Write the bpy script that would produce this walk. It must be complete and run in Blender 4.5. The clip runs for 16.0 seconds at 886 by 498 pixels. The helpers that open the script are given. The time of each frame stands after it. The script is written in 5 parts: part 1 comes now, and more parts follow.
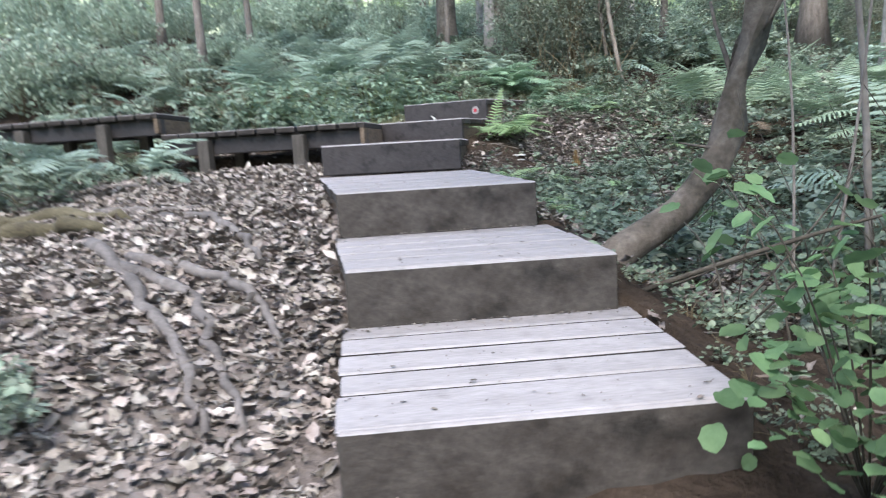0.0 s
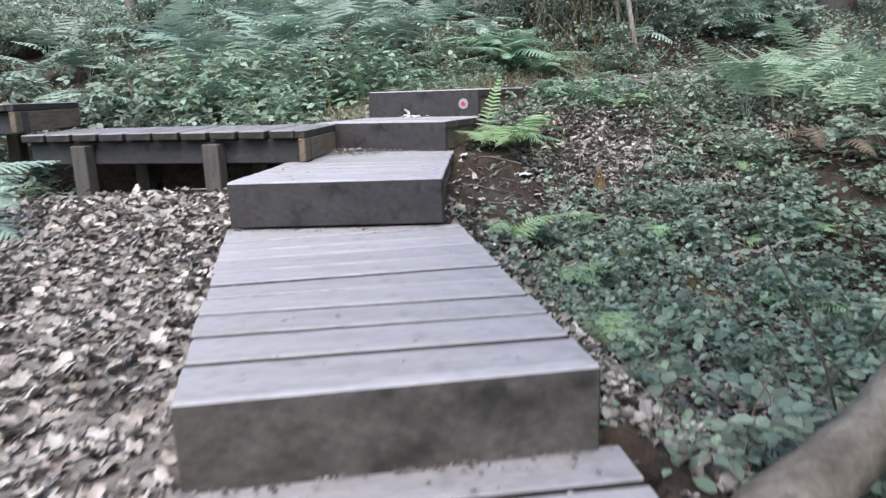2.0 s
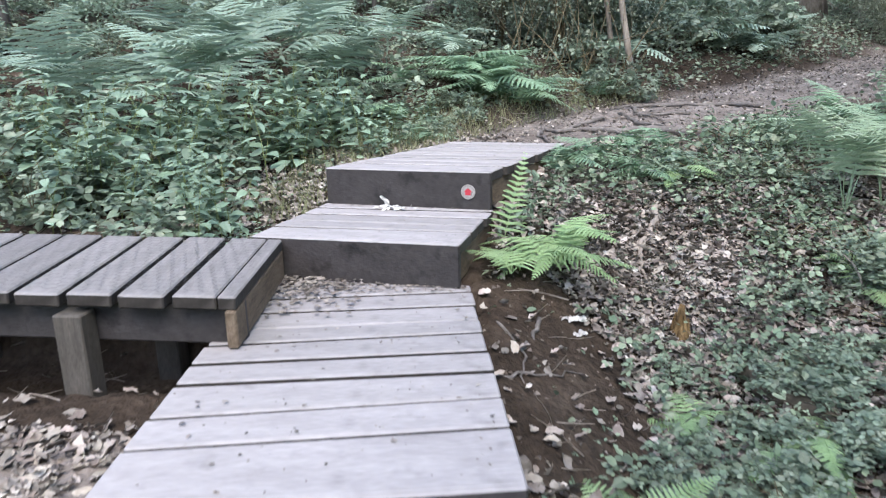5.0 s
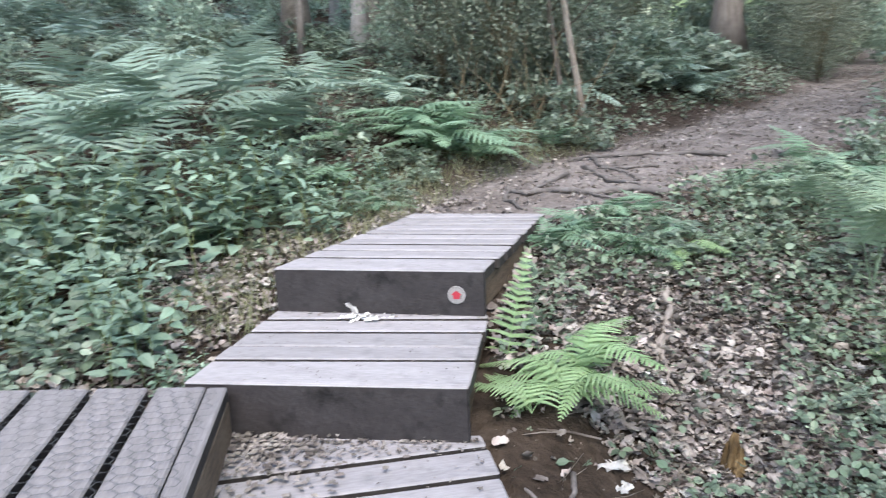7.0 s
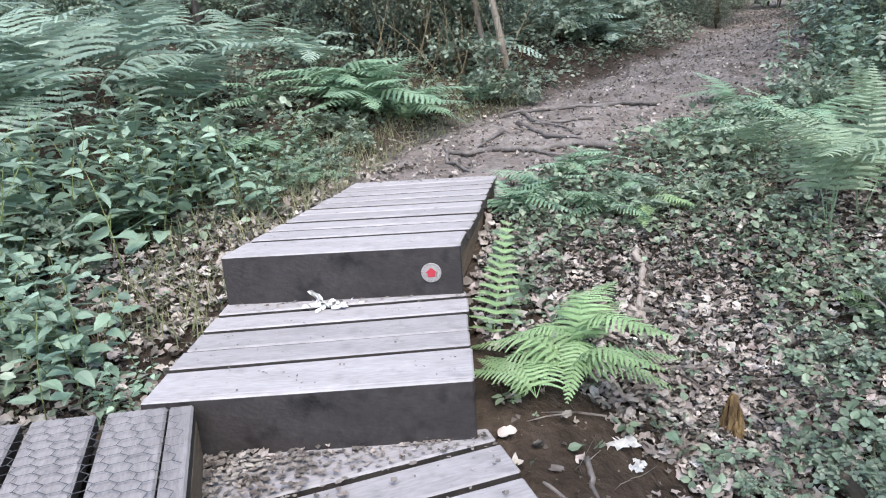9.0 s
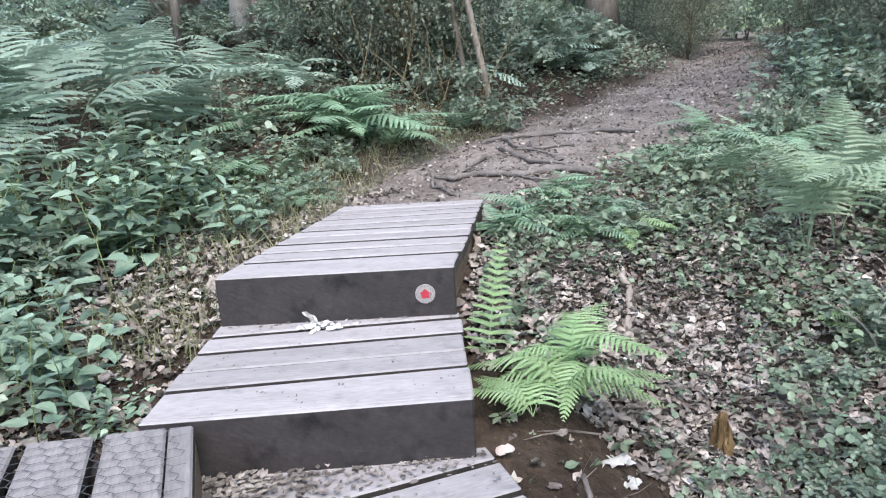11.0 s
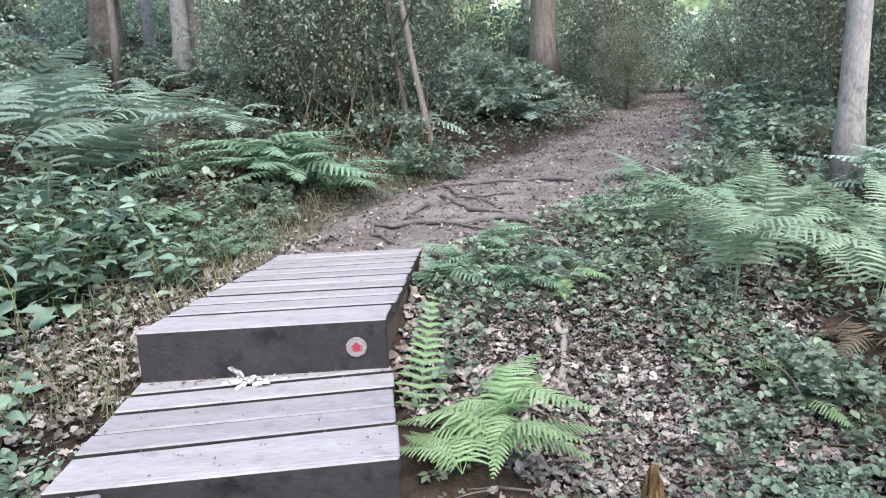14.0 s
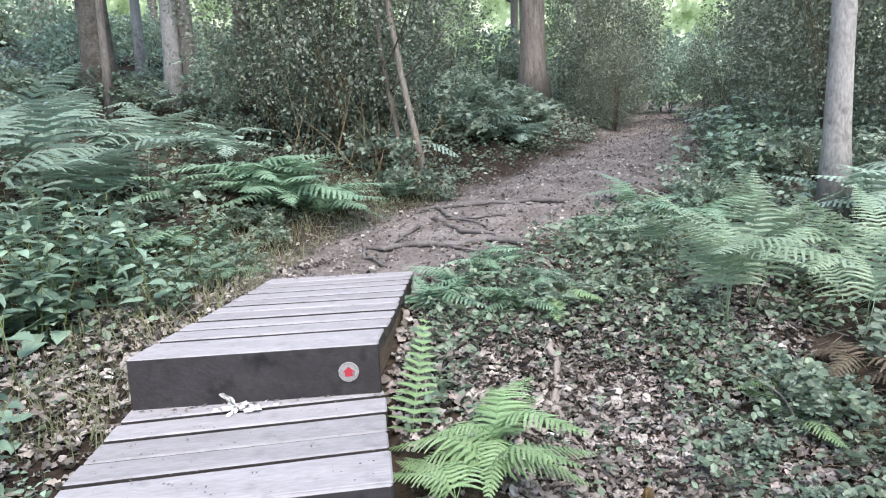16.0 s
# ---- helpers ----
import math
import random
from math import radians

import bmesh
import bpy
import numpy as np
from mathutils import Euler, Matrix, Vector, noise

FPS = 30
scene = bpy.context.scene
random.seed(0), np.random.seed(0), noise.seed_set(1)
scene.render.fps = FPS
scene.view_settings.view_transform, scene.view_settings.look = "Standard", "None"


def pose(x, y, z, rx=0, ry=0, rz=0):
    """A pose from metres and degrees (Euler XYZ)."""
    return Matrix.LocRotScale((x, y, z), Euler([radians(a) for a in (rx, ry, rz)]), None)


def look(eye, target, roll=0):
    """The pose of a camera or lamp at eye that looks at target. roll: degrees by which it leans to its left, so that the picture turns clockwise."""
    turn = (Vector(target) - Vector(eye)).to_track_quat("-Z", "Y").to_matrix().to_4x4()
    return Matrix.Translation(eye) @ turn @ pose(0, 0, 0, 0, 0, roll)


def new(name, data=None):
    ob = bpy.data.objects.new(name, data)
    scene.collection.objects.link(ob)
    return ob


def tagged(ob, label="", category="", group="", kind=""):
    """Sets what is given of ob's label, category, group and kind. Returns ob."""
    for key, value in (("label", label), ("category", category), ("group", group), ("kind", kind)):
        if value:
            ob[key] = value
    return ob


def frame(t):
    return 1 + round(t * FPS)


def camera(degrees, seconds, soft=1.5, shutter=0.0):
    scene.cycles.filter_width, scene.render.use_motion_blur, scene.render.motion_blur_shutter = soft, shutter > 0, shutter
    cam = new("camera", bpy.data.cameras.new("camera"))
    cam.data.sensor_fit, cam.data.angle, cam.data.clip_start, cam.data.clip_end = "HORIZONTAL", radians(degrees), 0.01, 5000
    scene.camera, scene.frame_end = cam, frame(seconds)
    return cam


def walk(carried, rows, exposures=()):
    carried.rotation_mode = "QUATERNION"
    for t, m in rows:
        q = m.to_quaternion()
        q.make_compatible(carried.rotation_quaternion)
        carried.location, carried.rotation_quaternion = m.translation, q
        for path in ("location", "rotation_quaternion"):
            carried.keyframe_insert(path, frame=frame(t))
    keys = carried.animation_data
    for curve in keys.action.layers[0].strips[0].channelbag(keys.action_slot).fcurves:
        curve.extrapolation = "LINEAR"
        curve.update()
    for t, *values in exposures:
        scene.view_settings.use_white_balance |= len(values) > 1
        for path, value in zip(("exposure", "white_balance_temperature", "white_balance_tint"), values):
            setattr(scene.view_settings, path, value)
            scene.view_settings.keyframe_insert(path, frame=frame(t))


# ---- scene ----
cam = camera(65.5, 16.0, 1.1, 0.5)
PATH = [
    (0, (3.194, -0.655, 0.714), (2.316, 1.117, 0.415), -3.2),
    (0.4, (3.049, -0.358, 0.701), (2.246, 1.427, 0.291), -0.0),
    (0.5, (2.999, -0.238, 0.723), (2.177, 1.525, 0.257), -0.1),
    (0.8, (2.947, -0.023, 0.894), (2.042, 1.697, 0.42), 0.1),
    (1, (2.875, 0.118, 0.903), (2.014, 1.857, 0.418), -0.5),
    (1.2, (2.831, 0.315, 0.922), (2.007, 2.071, 0.434), -0.4),
    (1.5, (2.616, 0.571, 1.029), (1.83, 2.36, 0.606), -0.5),
    (2, (2.444, 1.004, 1.135), (1.629, 2.776, 0.692), -1.8),
    (2.5, (2.329, 1.284, 1.311), (1.557, 3.098, 0.974), 0.6),
    (2.8, (2.147, 1.453, 1.335), (1.434, 3.303, 1.075), -1.1),
    (3, (2.073, 1.543, 1.348), (1.385, 3.399, 1.061), -0.7),
    (3.2, (2.008, 1.632, 1.356), (1.304, 3.483, 1.076), 0.1),
    (5.3, (1.294, 2.672, 1.756), (0.705, 4.512, 1.237), -1.2),
    (5.5, (1.231, 2.751, 1.803), (0.678, 4.607, 1.303), -1.2),
    (6, (1.062, 2.895, 1.846), (0.654, 4.791, 1.355), -3.2),
    (6.5, (1.007, 3.091, 1.874), (0.504, 4.979, 1.447), -2.3),
    (7, (0.913, 3.201, 1.874), (0.499, 5.11, 1.447), -2.3),
    (7.5, (0.744, 3.262, 1.891), (0.629, 5.213, 1.469), -2.7),
    (8, (0.679, 3.373, 1.869), (0.513, 5.287, 1.316), -2.7),
    (8.5, (0.651, 3.427, 1.879), (0.445, 5.336, 1.321), -2.4),
    (9, (0.611, 3.43, 1.886), (0.462, 5.345, 1.33), -4.3),
    (11.3, (0.538, 3.385, 1.882), (0.489, 5.33, 1.417), -3.0),
    (11.5, (0.59, 3.423, 1.892), (0.54, 5.372, 1.444), -1.9),
    (12, (0.613, 3.413, 1.905), (0.63, 5.37, 1.492), -2.1),
    (12.5, (0.612, 3.411, 1.907), (0.667, 5.371, 1.509), -1.8),
    (13, (0.61, 3.411, 1.912), (0.653, 5.374, 1.533), -2.2),
    (13.5, (0.606, 3.41, 1.913), (0.668, 5.375, 1.545), -2.5),
    (14, (0.609, 3.411, 1.911), (0.689, 5.374, 1.536), -2.7),
    (14.5, (0.61, 3.41, 1.91), (0.69, 5.373, 1.534), -2.8),
    (15, (0.613, 3.416, 1.909), (0.707, 5.38, 1.546), -3.5),
    (15.5, (0.606, 3.416, 1.921), (0.705, 5.384, 1.577), -3.5),
    (16, (0.609, 3.41, 1.921), (0.716, 5.382, 1.605), -3.0),
]
walk(cam, [(t, look(eye, target, roll)) for t, eye, target, roll in PATH], [(0, 2.1), (16, 2.1)])

# ---- light ----
world = bpy.data.worlds.new("sky")
scene.world = world
world.use_nodes = True
wn = world.node_tree.nodes
sky = wn.new("ShaderNodeTexSky")
sky.sky_type, sky.sun_disc = "NISHITA", False
sky.sun_elevation, sky.sun_rotation = radians(52), radians(200)
world.node_tree.links.new(sky.outputs[0], wn["Background"].inputs[0])
wn["Background"].inputs[1].default_value = 0.13
sun = new("sun", bpy.data.lights.new("sun", "SUN"))
sun.data.energy, sun.data.angle, sun.data.color = 1.5, radians(40), (1.0, 0.94, 0.85)
sun.matrix_world = look((0, 0, 20), (0 - 2.5, 5.0, 12.0))


# ---- materials ----
def material(name, colours, scale=6.0, rough=0.75, bump=0.3, bump_scale=40.0, island=0.0, thin=0.0, stretch=(1, 1, 1), fine=None, spec=0.3, obj=0.0, grain=0.26, blotch=0.0, blotch_scale=6.0):
    """Colours at two scales over object space, bump, and per-piece variation."""
    m = bpy.data.materials.new(name)
    m.use_nodes = True
    nt = m.node_tree
    n, l = nt.nodes, nt.links
    bsdf = n["Principled BSDF"]
    bsdf.inputs["Roughness"].default_value = rough
    bsdf.inputs["Specular IOR Level"].default_value = spec
    co = n.new("ShaderNodeTexCoord")
    mp = n.new("ShaderNodeMapping")
    mp.inputs["Scale"].default_value = stretch
    l.new(co.outputs["Object"], mp.inputs["Vector"])
    no = n.new("ShaderNodeTexNoise")
    no.inputs["Scale"].default_value, no.inputs["Detail"].default_value, no.inputs["Roughness"].default_value = scale, 6, 0.65
    l.new(mp.outputs[0], no.inputs["Vector"])
    ramp = n.new("ShaderNodeValToRGB")
    els = ramp.color_ramp.elements
    while len(els) < len(colours):
        els.new(0.5)
    for i, c in enumerate(colours):
        els[i].position = 0.28 + 0.44 * i / max(1, len(colours) - 1)
        els[i].color = (*c, 1)
    l.new(no.outputs["Fac"], ramp.inputs["Fac"])
    out = ramp.outputs["Color"]
    if fine:
        nf = n.new("ShaderNodeTexNoise")
        nf.inputs["Scale"].default_value, nf.inputs["Detail"].default_value = fine, 4
        l.new(mp.outputs[0], nf.inputs["Vector"])
        mr = n.new("ShaderNodeMapRange")
        mr.inputs["From Min"].default_value, mr.inputs["From Max"].default_value = 0.3, 0.7
        mr.inputs["To Min"].default_value, mr.inputs["To Max"].default_value = 1 - grain, 1 + grain * 0.9
        l.new(nf.outputs["Fac"], mr.inputs["Value"])
        hm = n.new("ShaderNodeHueSaturation")
        l.new(mr.outputs[0], hm.inputs["Value"])
        l.new(out, hm.inputs["Color"])
        out = hm.outputs["Color"]
    if blotch:
        nk = n.new("ShaderNodeTexNoise")
        nk.inputs["Scale"].default_value, nk.inputs["Detail"].default_value = blotch_scale, 3
        l.new(co.outputs["Object"], nk.inputs["Vector"])
        mk = n.new("ShaderNodeMapRange")
        mk.inputs["From Min"].default_value, mk.inputs["From Max"].default_value = 0.56, 0.7
        mk.inputs["To Min"].default_value, mk.inputs["To Max"].default_value = 1.0, 1 - blotch
        l.new(nk.outputs["Fac"], mk.inputs["Value"])
        hk = n.new("ShaderNodeHueSaturation")
        l.new(mk.outputs[0], hk.inputs["Value"])
        l.new(out, hk.inputs["Color"])
        out = hk.outputs["Color"]
    for amount, src in ((island, "island"), (obj, "object")):
        if not amount:
            continue
        if src == "island":
            g = n.new("ShaderNodeNewGeometry")
            rnd = g.outputs["Random Per Island"]
        else:
            g = n.new("ShaderNodeObjectInfo")
            rnd = g.outputs["Random"]
        hs = n.new("ShaderNodeHueSaturation")
        a = n.new("ShaderNodeMapRange")
        a.inputs["To Min"].default_value, a.inputs["To Max"].default_value = 1 - amount, 1 + amount
        l.new(rnd, a.inputs["Value"])
        l.new(a.outputs[0], hs.inputs["Value"])
        w = n.new("ShaderNodeTexWhiteNoise")
        w.noise_dimensions = "1D"
        l.new(rnd, w.inputs["W"])
        h = n.new("ShaderNodeMapRange")
        h.inputs["To Min"].default_value, h.inputs["To Max"].default_value = 0.5 - amount * 0.05, 0.5 + amount * 0.04
        l.new(w.outputs["Value"], h.inputs["Value"])
        l.new(h.outputs[0], hs.inputs["Hue"])
        l.new(out, hs.inputs["Color"])
        out = hs.outputs["Color"]
    l.new(out, bsdf.inputs["Base Color"])
    if bump:
        nb = n.new("ShaderNodeTexNoise")
        nb.inputs["Scale"].default_value, nb.inputs["Detail"].default_value = bump_scale, 5
        l.new(mp.outputs[0], nb.inputs["Vector"])
        b = n.new("ShaderNodeBump")
        b.inputs["Strength"].default_value, b.inputs["Distance"].default_value = bump, 0.01
        l.new(nb.outputs["Fac"], b.inputs["Height"])
        l.new(b.outputs[0], bsdf.inputs["Normal"])
    if thin:
        tr = n.new("ShaderNodeBsdfTranslucent")
        l.new(out, tr.inputs["Color"])
        mx = n.new("ShaderNodeMixShader")
        mx.inputs[0].default_value = thin
        l.new(bsdf.outputs[0], mx.inputs[1])
        l.new(tr.outputs[0], mx.inputs[2])
        l.new(mx.outputs[0], n["Material Output"].inputs["Surface"])
    return m


WOOD = material("weathered_plank", [(0.21, 0.197, 0.202), (0.265, 0.249, 0.257), (0.305, 0.288, 0.297)], 3.0, 0.72, 0.2, 40, stretch=(1, 5, 5), fine=22, obj=0.12, grain=0.13, blotch=0.22, blotch_scale=9)
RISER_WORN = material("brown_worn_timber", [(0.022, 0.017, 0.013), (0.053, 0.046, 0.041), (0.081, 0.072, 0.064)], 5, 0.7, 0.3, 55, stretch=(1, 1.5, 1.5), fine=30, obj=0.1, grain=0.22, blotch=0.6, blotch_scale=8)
RISER = material("dark_blotched_timber", [(0.020, 0.018, 0.019), (0.034, 0.030, 0.031), (0.045, 0.041, 0.043)], 4, 0.55, 0.3, 55, stretch=(1, 3, 1.5), fine=30, obj=0.1, grain=0.18, blotch=0.6, blotch_scale=11)
DECKWOOD = material("netted_deck_plank", [(0.15, 0.14, 0.142), (0.19, 0.178, 0.182), (0.225, 0.21, 0.215)], 3.0, 0.75, 0.2, 40, stretch=(1, 5, 5), fine=22, obj=0.12, grain=0.13, blotch=0.22, blotch_scale=9)
EDGE = material("dark_plank_edge", [(0.018, 0.015, 0.014), (0.04, 0.035, 0.032)], 6, 0.85, 0.3, 40, fine=30)
SIDE = material("brown_timber", [(0.055, 0.04, 0.028), (0.12, 0.088, 0.062), (0.16, 0.125, 0.095)], 5, 0.75, 0.35, 50, stretch=(1, 6, 6), fine=40)
POST = material("grey_post_timber", [(0.045, 0.04, 0.036), (0.085, 0.076, 0.068)], 6, 0.8, 0.35, 50, stretch=(6, 6, 1), fine=40)
WIRE = material("galvanised_wire", [(0.035, 0.034, 0.036), (0.08, 0.078, 0.08)], 30, 0.55, 0)
SOIL_DARK = [(0.02, 0.0145, 0.011), (0.042, 0.031, 0.024), (0.075, 0.058, 0.046)]
CLOD = material("clod", [(0.05, 0.038, 0.03), (0.12, 0.1, 0.088), (0.22, 0.195, 0.18)], 3, 0.95, 0, island=0.5)
FERN = material("bracken_green", [(0.155, 0.222, 0.176), (0.258, 0.344, 0.274), (0.367, 0.455, 0.383)], 2.5, 0.42, 0, thin=0.35, obj=0.22, island=0.15, spec=0.55)
FERN_YELLOW = material("yellow_bracken_green", [(0.180, 0.260, 0.170), (0.281, 0.372, 0.252), (0.387, 0.470, 0.350)], 3, 0.45, 0, thin=0.35, obj=0.15, island=0.12, spec=0.5)
FERN_PALE = material("young_fern_green", [(0.165, 0.262, 0.118), (0.25, 0.365, 0.185), (0.335, 0.455, 0.26)], 4, 0.55, 0, thin=0.35, obj=0.12, island=0.1)
BRAMBLE = material("bramble_leaf", [(0.099, 0.142, 0.104), (0.180, 0.229, 0.170), (0.286, 0.325, 0.260)], 3, 0.45, 0.15, 60, thin=0.3, island=0.4, obj=0.15, spec=0.5)
IVY = material("ivy_leaf", [(0.070, 0.106, 0.070), (0.143, 0.192, 0.130), (0.260, 0.304, 0.216)], 3, 0.45, 0.1, 60, thin=0.25, island=0.45, spec=0.45)
NETTLE = material("nettle_leaf", [(0.108, 0.171, 0.125), (0.191, 0.272, 0.204), (0.299, 0.382, 0.299)], 4, 0.5, 0.2, 70, thin=0.3, island=0.35, obj=0.12, spec=0.4)
HAZEL = material("hazel_leaf", [(0.084, 0.152, 0.072), (0.124, 0.211, 0.104), (0.168, 0.265, 0.136)], 9, 0.62, 0.3, 60, thin=0.35, island=0.3, spec=0.2)
SHRUB = material("shrub_leaf", [(0.161, 0.226, 0.170), (0.279, 0.355, 0.272), (0.418, 0.478, 0.381)], 1.5, 0.45, 0, thin=0.38, island=0.35, obj=0.2, spec=0.5)
HOLLY = material("holly_leaf", [(0.090, 0.116, 0.082), (0.175, 0.201, 0.150), (0.302, 0.314, 0.239)], 1.2, 0.5, 0, thin=0.25, island=0.22, spec=0.35)
CANOPY = material("tree_leaf", [(0.11, 0.19, 0.07), (0.19, 0.28, 0.11), (0.29, 0.36, 0.16)], 0.5, 0.55, 0, thin=0.4, island=0.3, obj=0.2)
LITTER = material("dead_leaf", [(0.095, 0.074, 0.059), (0.225, 0.197, 0.178), (0.385, 0.358, 0.336)], 9, 0.75, 0.3, 60, island=0.55)
DEBRIS = material("crumbled_leaf", [(0.05, 0.042, 0.036), (0.14, 0.122, 0.11), (0.27, 0.248, 0.23)], 9, 0.8, 0.3, 60, island=0.5)
FERN_DEAD = material("withered_bracken", [(0.055, 0.042, 0.028), (0.1, 0.078, 0.053), (0.155, 0.125, 0.088)], 3, 0.7, 0, thin=0.2, obj=0.2, island=0.2)
STUMP = material("rotten_orange_wood", [(0.05, 0.032, 0.016), (0.13, 0.082, 0.036), (0.21, 0.15, 0.075)], 14, 0.95, 0.9, 50, stretch=(3, 3, 0.6), fine=40)
FERN_DEEP = material("deep_fern_green", [(0.106, 0.181, 0.115), (0.175, 0.279, 0.180), (0.254, 0.372, 0.258)], 2.5, 0.45, 0, thin=0.35, obj=0.2, island=0.15, spec=0.5)
GRASS = material("dry_grass", [(0.12, 0.155, 0.075), (0.27, 0.25, 0.155)], 3, 0.7, 0, thin=0.25, island=0.3)
STEM = material("stem_brown", [(0.09, 0.065, 0.04), (0.16, 0.13, 0.075)], 8, 0.7, 0.2, 60)
BRANCH = material("dark_branch", [(0.04, 0.034, 0.026), (0.085, 0.073, 0.058)], 7, 0.8, 0.5, 50, fine=30)
STALK = material("fern_stalk", [(0.12, 0.17, 0.06), (0.18, 0.2, 0.08)], 8, 0.6, 0)
BARK = material("grey_bark", [(0.09, 0.075, 0.065), (0.165, 0.142, 0.127), (0.23, 0.205, 0.185)], 5, 0.85, 0.9, 22, stretch=(3, 3, 0.6), fine=30)
BARK_PALE = material("pale_smooth_bark", [(0.2, 0.178, 0.165), (0.3, 0.275, 0.26), (0.37, 0.345, 0.325)], 4, 0.8, 0.5, 25, stretch=(2, 2, 0.7), fine=30, blotch=0.4, blotch_scale=7)
BARK_SLIM = material("brown_slim_bark", [(0.13, 0.105, 0.085), (0.22, 0.185, 0.155), (0.28, 0.245, 0.21)], 4, 0.8, 0.5, 25, stretch=(2, 2, 0.7), fine=30)
BARK_MOSS = material("damp_bark", [(0.04, 0.034, 0.025), (0.12, 0.1, 0.082), (0.24, 0.21, 0.18)], 4, 0.9, 0.9, 30, fine=30, blotch=0.7, blotch_scale=4)
MOSS = material("moss", [(0.045, 0.038, 0.026), (0.08, 0.07, 0.044), (0.13, 0.115, 0.08)], 6, 0.95, 0.9, 60, fine=60)
ROOT = material("worn_root", [(0.06, 0.052, 0.048), (0.12, 0.106, 0.1), (0.185, 0.168, 0.16)], 7, 0.7, 0.5, 40, fine=40)
STICK = material("bare_stick", [(0.15, 0.125, 0.108), (0.29, 0.255, 0.23)], 9, 0.75, 0.4, 50)
PAPER = material("white_tissue", [(0.5, 0.485, 0.47), (0.72, 0.71, 0.7)], 12, 0.8, 0.3, 30)
DISC_WHITE = material("disc_white_plastic", [(0.2, 0.188, 0.185), (0.34, 0.325, 0.325)], 60, 0.5, 0.1, 60, blotch=0.55, blotch_scale=70)
DISC_RED = material("disc_red_print", [(0.3, 0.028, 0.045), (0.42, 0.04, 0.06)], 60, 0.5, 0, blotch=0.35, blotch_scale=60)
DISC_GREY = material("disc_grey_print", [(0.16, 0.15, 0.155), (0.22, 0.21, 0.21)], 20, 0.5, 0)


def ground_material():
    m = material("forest_soil", SOIL_DARK, 3.0, 0.95, 0.9, 30, fine=25, spec=0.1)
    n, l = m.node_tree.nodes, m.node_tree.links
    for node in n:
        if node.type == "BUMP":
            node.inputs["Distance"].default_value = 0.035
    bsdf = n["Principled BSDF"]
    old = bsdf.inputs["Base Color"].links[0].from_socket
    at = n.new("ShaderNodeAttribute")
    at.attribute_name = "trodden"
    co = n.new("ShaderNodeTexCoord")
    no = n.new("ShaderNodeTexNoise")
    no.inputs["Scale"].default_value, no.inputs["Detail"].default_value = 2.2, 8
    l.new(co.outputs["Object"], no.inputs["Vector"])
    ramp = n.new("ShaderNodeValToRGB")
    ramp.color_ramp.elements[0].position, ramp.color_ramp.elements[0].color = 0.3, (0.105, 0.088, 0.08, 1)
    ramp.color_ramp.elements[1].position, ramp.color_ramp.elements[1].color = 0.7, (0.215, 0.19, 0.18, 1)
    l.new(no.outputs["Fac"], ramp.inputs["Fac"])
    vo = n.new("ShaderNodeTexVoronoi")
    vo.inputs["Scale"].default_value = 38
    l.new(co.outputs["Object"], vo.inputs["Vector"])
    sp = n.new("ShaderNodeMapRange")
    sp.inputs["From Min"].default_value, sp.inputs["From Max"].default_value = 0.0, 1.0
    sp.inputs["To Min"].default_value, sp.inputs["To Max"].default_value = 0.7, 1.35
    l.new(vo.outputs["Color"], sp.inputs["Value"])
    hv = n.new("ShaderNodeHueSaturation")
    l.new(sp.outputs[0], hv.inputs["Value"])
    l.new(ramp.outputs["Color"], hv.inputs["Color"])
    mix = n.new("ShaderNodeMix")
    mix.data_type = "RGBA"
    l.new(at.outputs["Fac"], mix.inputs["Factor"])
    l.new(old, mix.inputs["A"])
    l.new(hv.outputs["Color"], mix.inputs["B"])
    l.new(mix.outputs["Result"], bsdf.inputs["Base Color"])
    return m


GROUND = ground_material()

# ---- the lie of the land ----
# the trail's line: x, y, height of the ground, fall of the ground to the right, half width of the trodden earth
TRAIL = [(4.2, -8, -0.75, 0.2, 1.0), (3.45, -2, -0.3, 0.2, 1.0), (2.75, 0.6, -0.11, 0.2, 0.5), (2.3, 1.48, 0.13, 0.3, 0.3), (1.76, 2.22, 0.34, 0.45, 0.3),
         (0.65, 3.7, 0.52, 0.45, 0.3), (0.1, 5.2, 0.68, 0.45, 0.3), (0.05, 6, 0.9, 0.4, 0.3), (0.25, 7.45, 1.11, 0.25, 0.5), (0.8, 8.6, 1.16, 0.2, 0.85),
         (1.7, 10, 1.26, 0.3, 0.95), (3.1, 12, 1.46, 0.2, 1.0), (4.5, 14.5, 1.66, 0, 0.8), (7, 20.5, 2.08, 0, 0.6), (9.5, 27, 2.4, 0, 0.5), (22, 60, 4.0, 0, 1.0)]


def trail_samples():
    out = []
    for a, b in zip(TRAIL, TRAIL[1:]):
        a, b = np.array(a, float), np.array(b, float)
        steps = max(2, int(np.hypot(*(b - a)[:2]) / 0.3))
        t = (b - a)[:2] / np.hypot(*(b - a)[:2])
        for i in range(steps):
            out.append((*(a + (b - a) * i / steps), t[1], -t[0]))
    return np.array(out)


SAMPLES = trail_samples()


